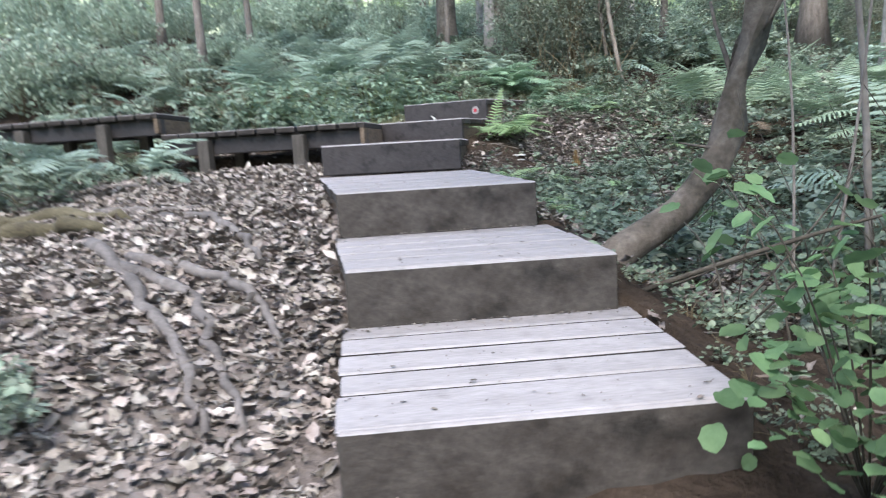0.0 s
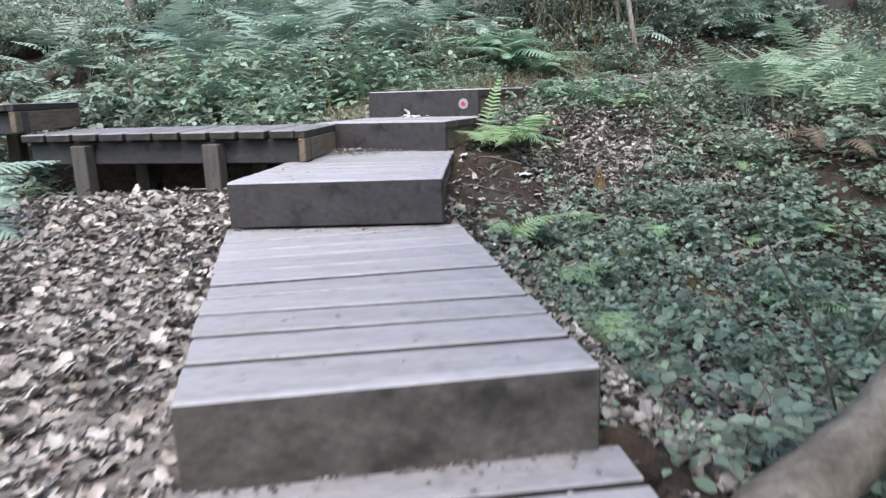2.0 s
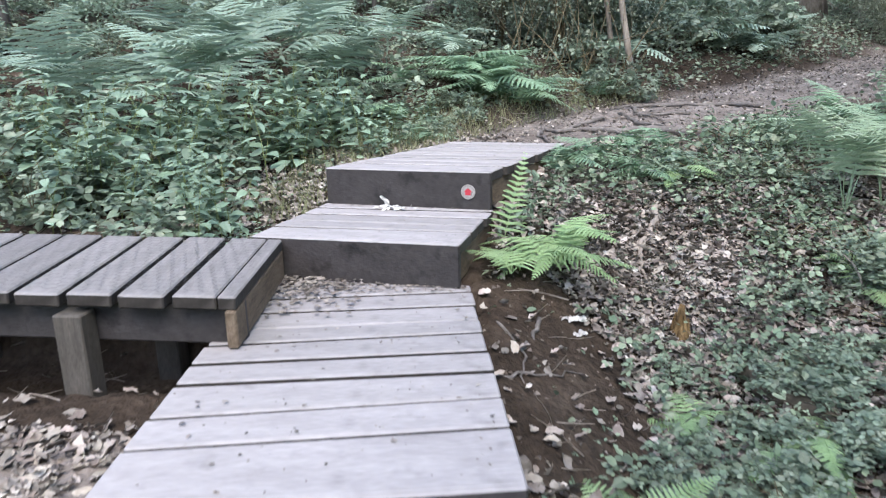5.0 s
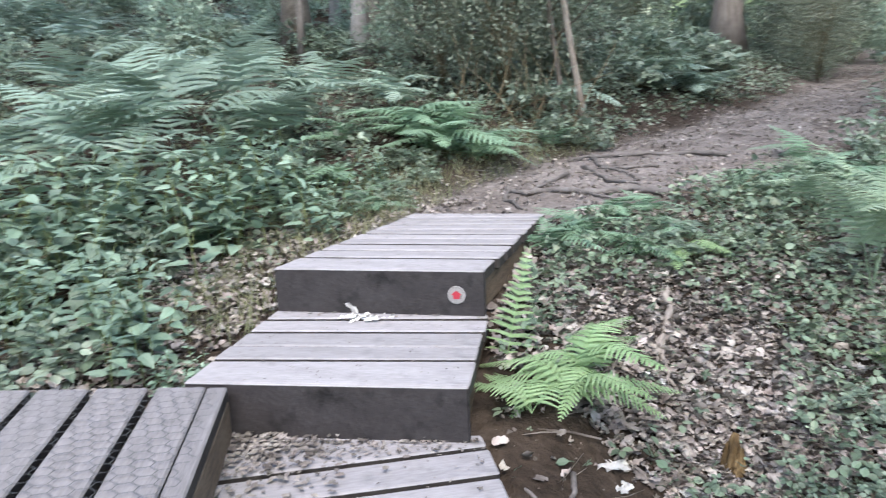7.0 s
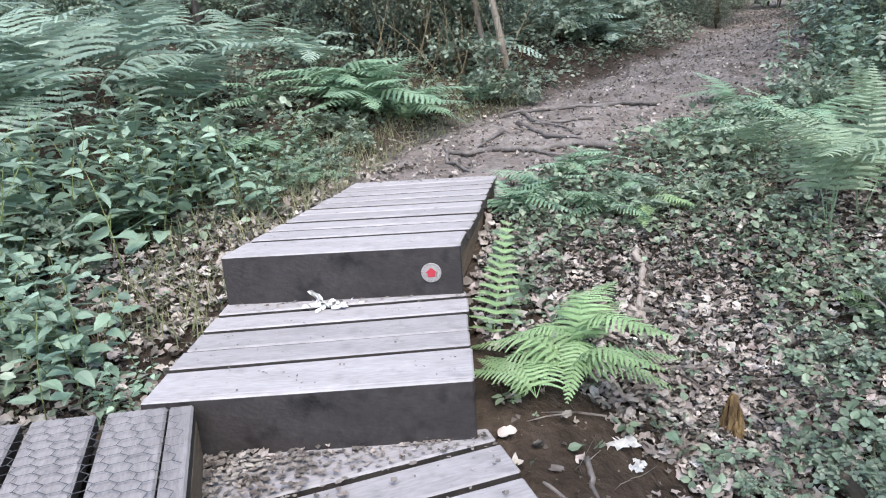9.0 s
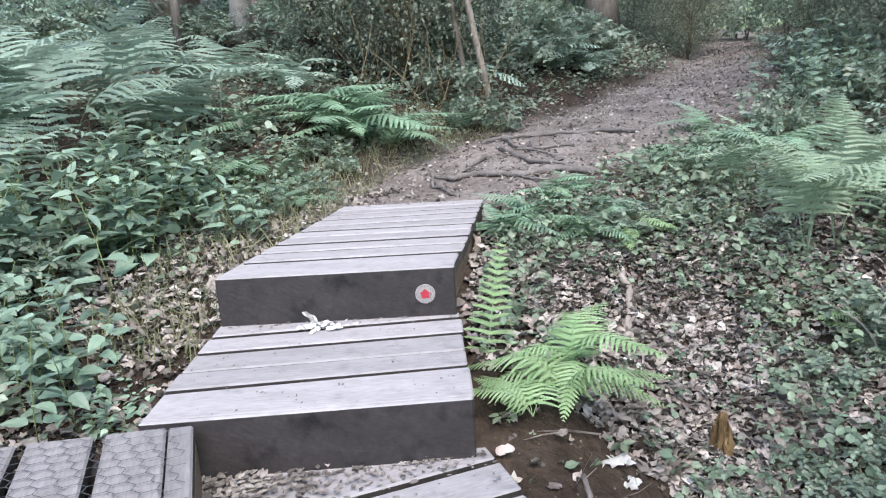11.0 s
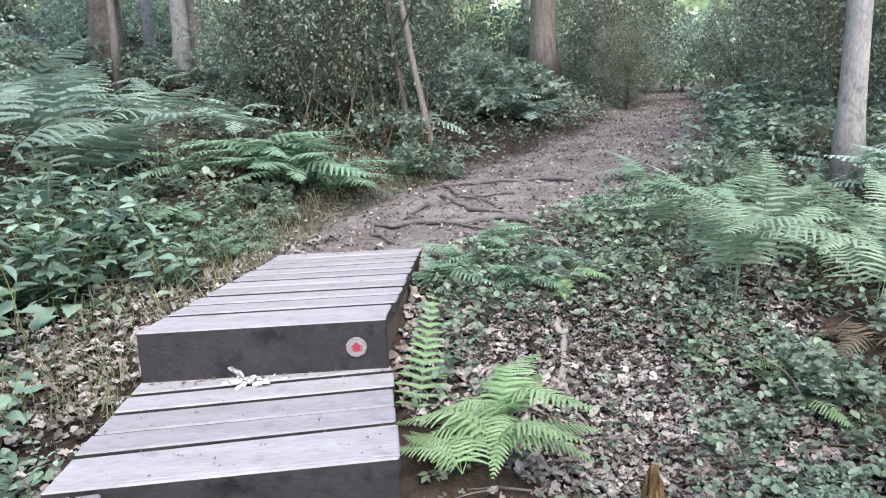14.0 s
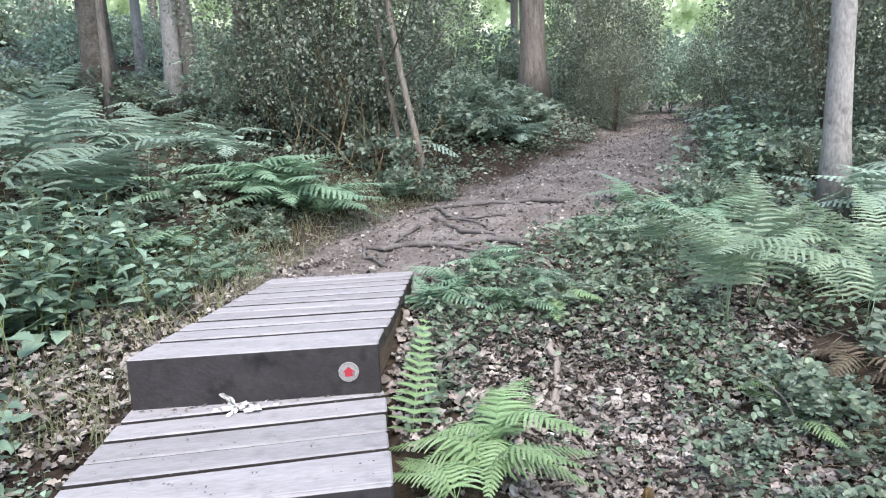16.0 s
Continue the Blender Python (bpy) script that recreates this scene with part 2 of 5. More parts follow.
def lie(x, y):
    """Height of the line nearby, offset to its right, fall to the right and half width."""
    x, y = np.atleast_1d(np.asarray(x, float)), np.atleast_1d(np.asarray(y, float))
    z, d, fall, half = (np.zeros(x.shape) for _ in range(4))
    for lo in range(0, x.size, 20000):
        s = slice(lo, lo + 20000)
        dx, dy = x[s, None] - SAMPLES[None, :, 0], y[s, None] - SAMPLES[None, :, 1]
        w = 1 / (dx * dx + dy * dy + 0.02) ** 3
        w /= w.sum(1, keepdims=True)
        z[s], fall[s], half[s] = w @ SAMPLES[:, 2], w @ SAMPLES[:, 3], w @ SAMPLES[:, 4]
        d[s] = (w * (dx * SAMPLES[:, 5] + dy * SAMPLES[:, 6])).sum(1)
    return z, d, fall, half


def ease(a, b, v):
    t = np.clip((v - a) / (b - a), 0, 1)
    return t * t * (3 - 2 * t)


def wave(x, y):
    return (np.sin(x * 1.7 + 1.3 * np.sin(y * 0.9)) * np.sin(y * 1.4 + 0.7) + 0.5 * np.sin(x * 4.1 + y * 2.3) * np.sin(y * 3.7 - x * 1.1)
            + 0.25 * np.sin(x * 9.3 + 2 * np.sin(y * 7.1)) * np.sin(y * 10.7))


def ground_z(x, y):
    x, y = np.atleast_1d(np.asarray(x, float)), np.atleast_1d(np.asarray(y, float))
    z, d, fall, half = lie(x, y)
    steep = ease(7.0, 6.2, y)
    z = z - fall * ((ease(0.42, 2.4, d) * (1 - steep) + ease(0.42, 1.6, d) * steep) * ease(3.2, 5, y) + ease(0.42, 1.3, d) * ease(5, 3.2, y)) + 0.25 * ease(3.2, 7, d)
    z = z - 0.1 * ease(0.9, 2.6, -d) * ease(7, 4.5, y) + 0.3 * ease(0.0, 1.1, -d - half) * ease(7.6, 9.5, y)
    z = z + ease(5.5, 9, y + 0.25 * np.maximum(-d, 0)) * 0.19 * np.clip(-d - 1.5, 0, 22)
    z = z + 0.07 * np.clip(d - 7, 0, 20)
    z = z + 0.06 * ease(0, 0.4, -d - half) * ease(7.4, 9, y)
    e = Vector((-0.965, -0.261))
    along, across = (x + 0.1) * e.x + (y - 4.85) * e.y, -(x + 0.1) * e.y + (y - 4.85) * e.x
    z = z - 0.32 * ease(0.0, 0.35, along) * ease(0.5, 0.25, np.abs(across)) * ease(5.2, 4.6, along)
    return z + wave(x, y) * (0.012 + 0.028 * ease(0.5, 1.6, np.abs(d)))


# the treads: front left, front right, back right, back left, height, joints between the planks
STEPS = [((2.34, 0.50), (3.15, 0.99), (2.72, 1.78), (1.84, 1.25), 0.11, ((0.24, 0.235, 0.7), (0.42, 0.415, 0.6), (0.62, 0.60, 1.0), (0.82, 0.81, 0.8))),
         ((1.88, 1.24), (2.69, 1.725), (2.19, 2.53), (1.33, 1.98), 0.312, ((0.21, 0.2, 0.9), (0.41, 0.4, 0.6), (0.62, 0.6, 0.9), (0.82, 0.81, 0.9))),
         ((1.364, 1.968), (2.152, 2.481), (1.17, 3.97), (0.13, 3.54), 0.522, ((0.1, 0.1, 0.8), (0.2, 0.21, 0.9), (0.3, 0.315, 0.7), (0.385, 0.42, 0.9), (0.463, 0.528, 1.0), (0.555, 0.635, 0.6), (0.655, 0.747, 1.0), (0.738, 0.85, 0.35), (0.828, 0.955, 0.9))),
         ((0.185, 3.512), (1.118, 3.905), (0.56, 5.33), (-0.42, 5.18), 0.752, ((0.14, 0.17, 0.6), (0.235, 0.285, 0.6), (0.352, 0.4, 1.0), (0.44, 0.505, 0.9), (0.53, 0.62, 0.9), (0.62, 0.715, 0.3), (0.715, 0.82, 0.9), (0.81, 0.935, 1.0))),
         ((-0.46, 5.2), (0.53, 5.268), (0.49, 6.03), (-0.49, 6.03), 0.95, ((0.22, 0.28, 1.0), (0.415, 0.475, 0.35), (0.6, 0.685, 1.1), (0.8, 0.905, 1.0))),
         ((-0.48, 6.0), (0.48, 6.0), (0.65, 7.42), (-0.19, 7.46), 1.156, ((0.13, 0.14, 1.1), (0.24, 0.25, 1.1), (0.345, 0.35, 1.3), (0.45, 0.455, 0.5), (0.53, 0.535, 1.3), (0.615, 0.635, 1.0), (0.715, 0.74, 1.3), (0.805, 0.835, 1.1), (0.895, 0.915, 0.8)))]
FAR_DECK = ((-4.6, 3.5), (-2.0, 4.03), (-2.44, 4.86), (-5.0, 4.4))
DECK = ((-1.98, 4.03), (0.0, 4.41), (-0.29, 5.19), (-2.42, 4.86))


def inside(quad, x, y, grow=0.0):
    c = np.mean(quad, axis=0)
    ok = np.ones(np.shape(x), bool)
    for i in range(4):
        a, b = np.array(quad[i]), np.array(quad[(i + 1) % 4])
        e = (b - a) / np.hypot(*(b - a))
        ok &= (e[0] * (y - a[1]) - e[1] * (x - a[0])) > -grow
    return ok


def on_wood(x, y, grow=0.03):
    hit = np.zeros(np.shape(x), bool)
    for q in STEPS:
        hit |= inside(q[:4], x, y, grow)
    return hit


def mesh_np(name, verts, faces, smooth=False):
    me = bpy.data.meshes.new(name)
    faces = np.asarray(faces, np.int32)
    me.vertices.add(len(verts))
    me.vertices.foreach_set("co", np.asarray(verts, np.float32).ravel())
    me.loops.add(faces.size)
    me.loops.foreach_set("vertex_index", faces.ravel())
    me.polygons.add(len(faces))
    me.polygons.foreach_set("loop_start", np.arange(0, faces.size, faces.shape[1], dtype=np.int32))
    me.polygons.foreach_set("use_smooth", np.full(len(faces), smooth))
    me.update(calc_edges=True)
    return me


def part(name, data, mat, parent=None, label="", m=None):
    """Links a bmesh or mesh as one object, under its parent."""
    if isinstance(data, bmesh.types.BMesh):
        me = bpy.data.meshes.new(name)
        data.to_mesh(me)
        data.free()
        data = me
    if mat and not data.materials:
        data.materials.append(mat)
    ob = new(name, data)
    ob.parent = parent
    if m is not None:
        ob.matrix_basis = m
    if label:
        ob["label"] = label
    return ob


def thing(name, label, category, m=None, group="", kind=""):
    ob = tagged(new(name), label, category, group, kind)
    ob.empty_display_size = 0.1
    if m is not None:
        ob.matrix_basis = m
    return ob


# ground, one sheet, finer near the walk
def lines(lo, hi, a, b, fine):
    mid = list(np.arange(a, b + fine, fine))
    left, right, step, v = [], [], fine, a
    while v > lo:
        step *= 1.16
        v -= step
        left.append(v)
    step, v = fine, mid[-1]
    while v < hi:
        step *= 1.16
        v += step
        right.append(v)
    return np.array(left[::-1] + mid + right)


def build_ground():
    gx, gy = lines(-150, 150, -3.2, 4.4, 0.055), lines(-120, 180, -1.5, 10.5, 0.055)
    xx, yy = np.meshgrid(gx, gy)
    x, y = xx.ravel(), yy.ravel()
    z = ground_z(x, y)
    rng = np.random.default_rng(3)
    z += rng.normal(0, 0.007, z.shape)
    for q in STEPS:
        k = inside(q[:4], x, y, 0.02)
        z[k] = np.minimum(z[k], q[4] - 0.14)
    v = np.column_stack([x, y, z])
    nx, ny = len(gx), len(gy)
    i = (np.arange(ny - 1)[:, None] * nx + np.arange(nx - 1)[None, :]).ravel()
    me = mesh_np("ground", v, np.column_stack([i, i + 1, i + nx + 1, i + nx]), True)
    _, d, _, half = lie(x, y)
    edge = half + 0.12 * wave(x * 1.5, y * 1.5)
    worn = ease(0.25, -0.2, np.abs(d) - edge) * (ease(6.8, 7.6, y) + ease(0.5, -0.3, y))
    # paler slope soil; left out under the decks to deepen the shade by colour
    left = ease(3.0, 1.6, -d) * ease(0.0, 0.5, -d) * ease(5.0, 4.0, y) * np.where(inside(DECK, x, y, 0.35) | inside(FAR_DECK, x, y, 0.2), 0.0, 0.85)
    at = me.attributes.new("trodden", "FLOAT", "POINT")
    at.data.foreach_set("value", np.clip(np.maximum(worn, left), 0, 1).astype(np.float32))
    return tagged(part("ground", me, GROUND), "brown trodden earth path and dark woodland soil", "ground", kind="structure")


build_ground()

# ---- the wooden steps ----
def slab(p, q, r, s, top, thick, bevel=0.006):
    """A board over the quad p q r s (xy pairs), its top at a height."""
    bm = bmesh.new()
    lo = [bm.verts.new((*v, top - thick)) for v in (p, q, r, s)]
    hi = [bm.verts.new((*v, top)) for v in (p, q, r, s)]
    bm.faces.new(lo[::-1])
    bm.faces.new(hi)
    for i in range(4):
        bm.faces.new((lo[i], lo[(i + 1) % 4], hi[(i + 1) % 4], hi[i]))
    bmesh.ops.bevel(bm, geom=[e for e in bm.edges], offset=bevel, segments=1, affect="EDGES", profile=0.6)
    bm.normal_update()
    # faces turned sideways or down take the second, darker material
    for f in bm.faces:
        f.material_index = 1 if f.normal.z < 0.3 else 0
    return bm


def board_at(name, p, q, top, thick, deep, mat, parent, label=""):
    """An upright board along p to q, its outer face on that line and its body to the line's left; local x runs along it."""
    p, q = Vector(p), Vector(q)
    ang = math.atan2(q.y - p.y, q.x - p.x)
    ln = (q - p).length
    bm = slab((0, 0), (ln, 0), (ln, thick), (0, thick), 0, deep)
    return part(name, bm, mat, parent, label, Matrix.Translation((p.x, p.y, top)) @ Matrix.Rotation(ang, 4, "Z"))


def planks(parent, fl, fr, br, bl, top, joints, rng, thick=0.055, gap=0.03, mat=None, front=None):
    """Planks across a quad; each joint is where it meets the left and right edge, as shares of their length, and how wide it gapes."""
    fl, fr, br, bl = (np.array(v, float) for v in (fl, fr, br, bl))
    cuts = [(0, 0, 0)] + list(joints) + [(1, 1, 1)]
    depth = np.hypot(*((bl + br) / 2 - (fl + fr) / 2))
    for (a, a2, wide), (b, b2, _) in zip(cuts, cuts[1:]):
        g = gap * wide / depth * (0 if front and a == 0 else 1)
        tl, tr = rng.uniform(-0.006, 0.006, 2)
        c = [fl + (bl - fl) * (a + g), fr + (br - fr) * (a2 + g), fr + (br - fr) * b2, fl + (bl - fl) * b]
        e = (c[1] - c[0]) / np.hypot(*(c[1] - c[0]))
        c = [c[0] + e * tl, c[1] + e * tr, c[2] + e * tr, c[3] + e * tl]
        ang = math.atan2(e[1], e[0])
        o = c[0]
        turn = np.array([[math.cos(ang), math.sin(ang)], [-math.sin(ang), math.cos(ang)]])
        loc = [tuple(turn @ (v - o)) for v in c]
        m = Matrix.Translation((o[0], o[1], top + rng.uniform(-0.0015, 0.0015))) @ Matrix.Rotation(ang, 4, "Z") @ Euler((rng.uniform(-0.004, 0.004), rng.uniform(-0.002, 0.002), 0)).to_matrix().to_4x4()
        # the dark side faces make the gaps between planks read dark
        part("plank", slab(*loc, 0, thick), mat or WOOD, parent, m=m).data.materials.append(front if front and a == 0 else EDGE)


def build_steps():
    rng = np.random.default_rng(11)
    labels = ["low weathered grey timber box step at the foot of the trail", "weathered grey timber box step with green-stained riser", "long weathered grey timber box step with plank tread",
              "long grey timber landing step beside the boardwalk deck", "short grey timber box step with dark riser", "top grey timber box step carrying a round waymark"]
    for (fl, fr, br, bl, top, joints), label in zip(STEPS, labels):
        st = thing("boardwalk_step", label, "wooden step", Matrix.Translation((fl[0], fl[1], 0)), "box steps of the trail")

        def local(v):
            return (v[0] - fl[0], v[1] - fl[1])
        f, r, b, l = local(fl), local(fr), local(br), local(bl)
        e = Vector((r[0] - f[0], r[1] - f[1])).normalized()
        n = Vector((-e.y, e.x)) * 0.012
        # riser fronts are much darker than the treads, browner on the lower steps
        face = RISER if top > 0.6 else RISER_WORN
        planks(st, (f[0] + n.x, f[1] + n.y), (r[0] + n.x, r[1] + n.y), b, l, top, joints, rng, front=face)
        board_at("riser", f, r, top - 0.002, 0.045, 0.215, WOOD, st, "dark timber riser board").data.materials.append(face)
        board_at("side_board", (r[0] + n.x * 3.8 - e.x * 0.02, r[1] + n.y * 3.8 - e.y * 0.02), (b[0] - e.x * 0.02, b[1] - e.y * 0.02), top - 0.048, 0.04, 0.15, SIDE, st, "brown timber side board")
        board_at("side_board", (l[0] + e.x * 0.02, l[1] + e.y * 0.02), (f[0] + n.x * 3.8 + e.x * 0.02, f[1] + n.y * 3.8 + e.y * 0.02), top - 0.048, 0.04, 0.15, SIDE, st, "brown timber side board")
        for v, s in ((r, -1), (b, -1)):
            bx, by = v[0] + e.x * s * 0.11 + n.x * (6 if v is r else -8), v[1] + e.y * s * 0.11 + n.y * (6 if v is r else -8)
            gz = float(ground_z(bx + fl[0], by + fl[1])[0])
            c = [(bx - 0.04, by - 0.04), (bx + 0.04, by - 0.04), (bx + 0.04, by + 0.04), (bx - 0.04, by + 0.04)]
            part("post", slab(*c, top - 0.05, max(0.2, top - gz + 0.15)), POST, st)


build_steps()


def wire_netting(quad, top, parent, cell=0.062):
    """Hexagonal netting over a deck, of flat wire, as one mesh."""
    x0, x1 = min(q[0] for q in quad), max(q[0] for q in quad)
    y0, y1 = min(q[1] for q in quad), max(q[1] for q in quad)
    segs = []
    h, w = cell, cell * 0.62
    for i in range(int((x1 - x0) / h) + 2):
        for j in range(int((y1 - y0) / w) + 2):
            cx, cy = x0 + i * h + (j % 2) * h / 2, y0 + j * w
            a, b, c, d = (cx, cy), (cx + h / 2, cy + w * 0.34), (cx + h / 2, cy + w), (cx - h / 2, cy + w * 0.34)
            segs += [(a, b), (a, d), (b, c)]
    s = np.array(segs)
    mid = s.mean(1)
    s = s[inside(quad, mid[:, 0], mid[:, 1], -0.02)]
    e = s[:, 1] - s[:, 0]
    e /= np.hypot(e[:, 0], e[:, 1])[:, None]
    n = np.column_stack([-e[:, 1], e[:, 0]]) * 0.0013
    z = np.full((len(s), 1), top)
    v = np.stack([np.hstack([s[:, 0] - n, z]), np.hstack([s[:, 1] - n, z]), np.hstack([s[:, 1] + n, z]), np.hstack([s[:, 0] + n, z])], 1).reshape(-1, 3)
    part("wire_netting", mesh_np("wire_netting", v, np.arange(len(v)).reshape(-1, 4)), WIRE, parent, "galvanised hexagonal wire netting")


def build_deck(quad, top, count, label, seed):
    rng = np.random.default_rng(seed)
    a, b, c, d = (np.array(v) for v in quad)
    st = thing("boardwalk_deck", label, "boardwalk", Matrix.Translation((*b, 0)))
    a, b, c, d = a - b, b - b, c - b, d - b
    wide = np.hypot(*(a - b))
    marks = [0.065, 0.23] + [0.23 + (wide - 0.23) * k / (count - 1) for k in range(1, count - 1)]
    joints = [(u / wide, u / wide, 0.2 if u < 0.1 else rng.uniform(0.8, 1.2)) for u in marks]
    planks(st, b, c, d, a, top, joints, rng, 0.05, 0.026, DECKWOOD)
    e = (a - b) / np.hypot(*(a - b))
    n = np.array([-e[1], e[0]])
    n = n if n @ (c - b) > 0 else -n
    board_at("fascia", b, c, top - 0.05, 0.04, 0.138, SIDE, st, "brown edge board")
    board_at("bearer", a + n * 0.07, b + n * 0.07 + e * 0.02, top - 0.052, 0.07, 0.15, RISER, st)
    board_at("bearer", d - n * 0.12, c - n * 0.12 + e * 0.03, top - 0.052, 0.07, 0.15, RISER, st)
    ln = np.hypot(*(a - b))
    k = 0.62
    while k < ln:
        for off in (0.02, 0.62):
            p = b + e * k + n * off
            gz = float(ground_z(*(p + np.array(quad[1])))[0])
            q = [p - e * 0.055 - n * 0.045, p - e * 0.055 + n * 0.045, p + e * 0.055 + n * 0.045, p + e * 0.055 - n * 0.045]
            q = [tuple(v) for v in q]
            part("post", slab(*q[::-1], top - 0.075, top - gz + 0.1), POST, st)
        k += 0.95
    wire_netting([tuple(v) for v in (a, b, c, d)], top + 0.008, st)
    return st


build_deck(DECK, 0.945, 10, "grey plank boardwalk deck covered with wire netting on square posts", 5)
build_deck(FAR_DECK, 1.15, 13, "raised far section of grey plank boardwalk on square posts", 6)


# ---- plants: shared shapes ----
def tube(bm, points, radii, sides=7):
    """Adds a tapered tube along the points to a bmesh."""
    pts = [Vector(p) for p in points]
    rings, u = [], None
    for i, p in enumerate(pts):
        t = (pts[min(i + 1, len(pts) - 1)] - pts[max(i - 1, 0)]).normalized()
        if u is None:
            u = t.cross(Vector((0.13, 0.37, 0.92)) if abs(t.z) < 0.8 else Vector((1, 0.1, 0)))
        u = (u - t * u.dot(t)).normalized()
        w = t.cross(u)
        r = radii[i] if hasattr(radii, "__len__") else radii
        rings.append([bm.verts.new(p + (u * math.cos(2 * math.pi * k / sides) + w * math.sin(2 * math.pi * k / sides)) * r) for k in range(sides)])
    for a, b in zip(rings, rings[1:]):
        for k in range(sides):
            f = bm.faces.new((a[k], a[(k + 1) % sides], b[(k + 1) % sides], b[k]))
            f.smooth = True
    bm.faces.new(rings[-1])
    bm.faces.new(rings[0][::-1])


def rotations(n, rng, tilt=0.6, yaw=None):
    """n random frames: turned about the vertical, then tipped."""
    a = rng.uniform(0, 2 * math.pi, n) if yaw is None else yaw
    b, c = rng.normal(0, tilt, n), rng.normal(0, tilt, n)
    ca, sa, cb, sb, cc, sc = np.cos(a), np.sin(a), np.cos(b), np.sin(b), np.cos(c), np.sin(c)
    z, o = np.zeros(n), np.ones(n)
    rz = np.stack([np.stack([ca, -sa, z], 1), np.stack([sa, ca, z], 1), np.stack([z, z, o], 1)], 1)
    rx = np.stack([np.stack([o, z, z], 1), np.stack([z, cb, -sb], 1), np.stack([z, sb, cb], 1)], 1)
    ry = np.stack([np.stack([cc, z, sc], 1), np.stack([z, o, z], 1), np.stack([-sc, z, cc], 1)], 1)
    return rz @ rx @ ry


def stamp(template, pos, rot, size):
    tv, tf = np.array(template[0], float), np.array(template[1], int)
    size = np.broadcast_to(size, (len(pos),))
    v = np.einsum("nij,kj->nki", rot, tv) * size[:, None, None] + pos[:, None, :]
    f = tf[None] + (np.arange(len(pos)) * len(tv))[:, None, None]
    return v.reshape(-1, 3), f.reshape(-1, tf.shape[1])


# a pointed leaf, folded on its midrib; length 1 along y
OVATE = ([(0, 0, 0), (0, 0.5, 0.03), (0, 1, -0.08), (0.26, 0.2, 0.06), (0.33, 0.5, 0.08), (0.18, 0.8, 0.03), (-0.26, 0.2, 0.06), (-0.33, 0.5, 0.08), (-0.18, 0.8, 0.03)],
         [(0, 3, 1), (3, 4, 1), (4, 5, 1), (5, 2, 1), (0, 1, 6), (6, 1, 7), (7, 1, 8), (8, 1, 2)])
RIM = [2 * math.pi * k / 16 for k in range(16)]
ROUND = ([(0, 0.45, -0.02)] + [(0.43 * math.sin(a) * (1 + 0.05 * (-1) ** k), 0.07 * (k == 0) + 0.5 - 0.5 * math.cos(a), 0.08 * abs(math.sin(a)) - 0.1 * (k == 8) - 0.03 * (k % 2)) for k, a in enumerate(RIM)], [(0, k, k % 16 + 1) for k in range(1, 17)])
LOBED = ([(0, 0.5, 0.02), (0, 0, 0.05), (0.14, 0.1, 0.09), (0.25, 0.24, 0.15), (0.3, 0.42, 0.13), (0.29, 0.6, 0.16), (0.2, 0.8, 0.08), (0.05, 0.98, 0.16), (-0.14, 0.87, 0.03), (-0.28, 0.66, 0.1), (-0.29, 0.46, 0.07), (-0.26, 0.26, 0.15), (-0.12, 0.08, 0.08)],
         [(0, i, i + 1 if i < 12 else 1) for i in range(1, 13)])
SIMPLE = ([(0, 0, 0), (0.3, 0.45, 0.06), (0, 1, -0.05), (-0.3, 0.45, 0.06)], [(0, 1, 2), (0, 2, 3)])


def three(template):
    """Three leaflets on one stalk."""
    v, f = [], []
    for ang, off in ((0, 0.25), (1.25, 0.08), (-1.25, 0.08)):
        c, s = math.cos(ang), math.sin(ang)
        base = len(v)
        for x, y, z in template[0]:
            y += off
            v.append((x * c - y * s, x * s + y * c, z - 0.1 * abs(ang) * y))
        f += [tuple(i + base for i in q) for q in template[1]]
    return v, f


LEAF4 = ([(0, 0, 0), (0.33, 0.42, 0.07), (0, 1, -0.06), (-0.33, 0.42, 0.07), (0, 0.5, 0.0)], [(0, 1, 4), (1, 2, 4), (2, 3, 4), (3, 0, 4)])
OVAL = ([(0, 0, 0), (0.3, 0.25, 0.05), (0.33, 0.6, 0.06), (0, 1, -0.04), (-0.33, 0.6, 0.06), (-0.3, 0.25, 0.05), (0, 0.5, 0)], [(6, k, (k + 1) % 6) for k in range(6)])
CURLED = ([(0, 0, 0.05), (0.16, 0.06, 0.14), (0.27, 0.22, 0.25), (0.31, 0.42, 0.3), (0.27, 0.64, 0.24), (0.17, 0.84, 0.18), (0.02, 1, 0.28), (-0.14, 0.86, 0.1), (-0.26, 0.64, 0.07), (-0.3, 0.42, 0.12), (-0.25, 0.2, 0.06), (-0.13, 0.05, 0.03), (0, 0.5, 0)], [(12, k, (k + 1) % 12) for k in range(12)])
TOOTHED = ([(0, 0, 0), (0, 0.35, 0.0), (0, 0.7, -0.05), (0, 1, -0.16), (0.2, 0.06, 0.05), (0.33, 0.24, 0.07), (0.28, 0.34, 0.05), (0.31, 0.45, 0.05), (0.23, 0.56, 0.02), (0.2, 0.7, -0.01), (0.1, 0.84, -0.06),
            (-0.2, 0.06, 0.05), (-0.33, 0.24, 0.07), (-0.28, 0.34, 0.05), (-0.31, 0.45, 0.05), (-0.23, 0.56, 0.02), (-0.2, 0.7, -0.01), (-0.1, 0.84, -0.06)],
           [(0, 4, 1), (4, 5, 1), (5, 6, 1), (6, 7, 1), (7, 8, 1), (8, 2, 1), (8, 9, 2), (9, 10, 2), (10, 3, 2), (0, 1, 11), (11, 1, 12), (12, 1, 13), (13, 1, 14), (14, 1, 15), (15, 1, 2), (15, 2, 16), (16, 2, 17), (17, 2, 3)])
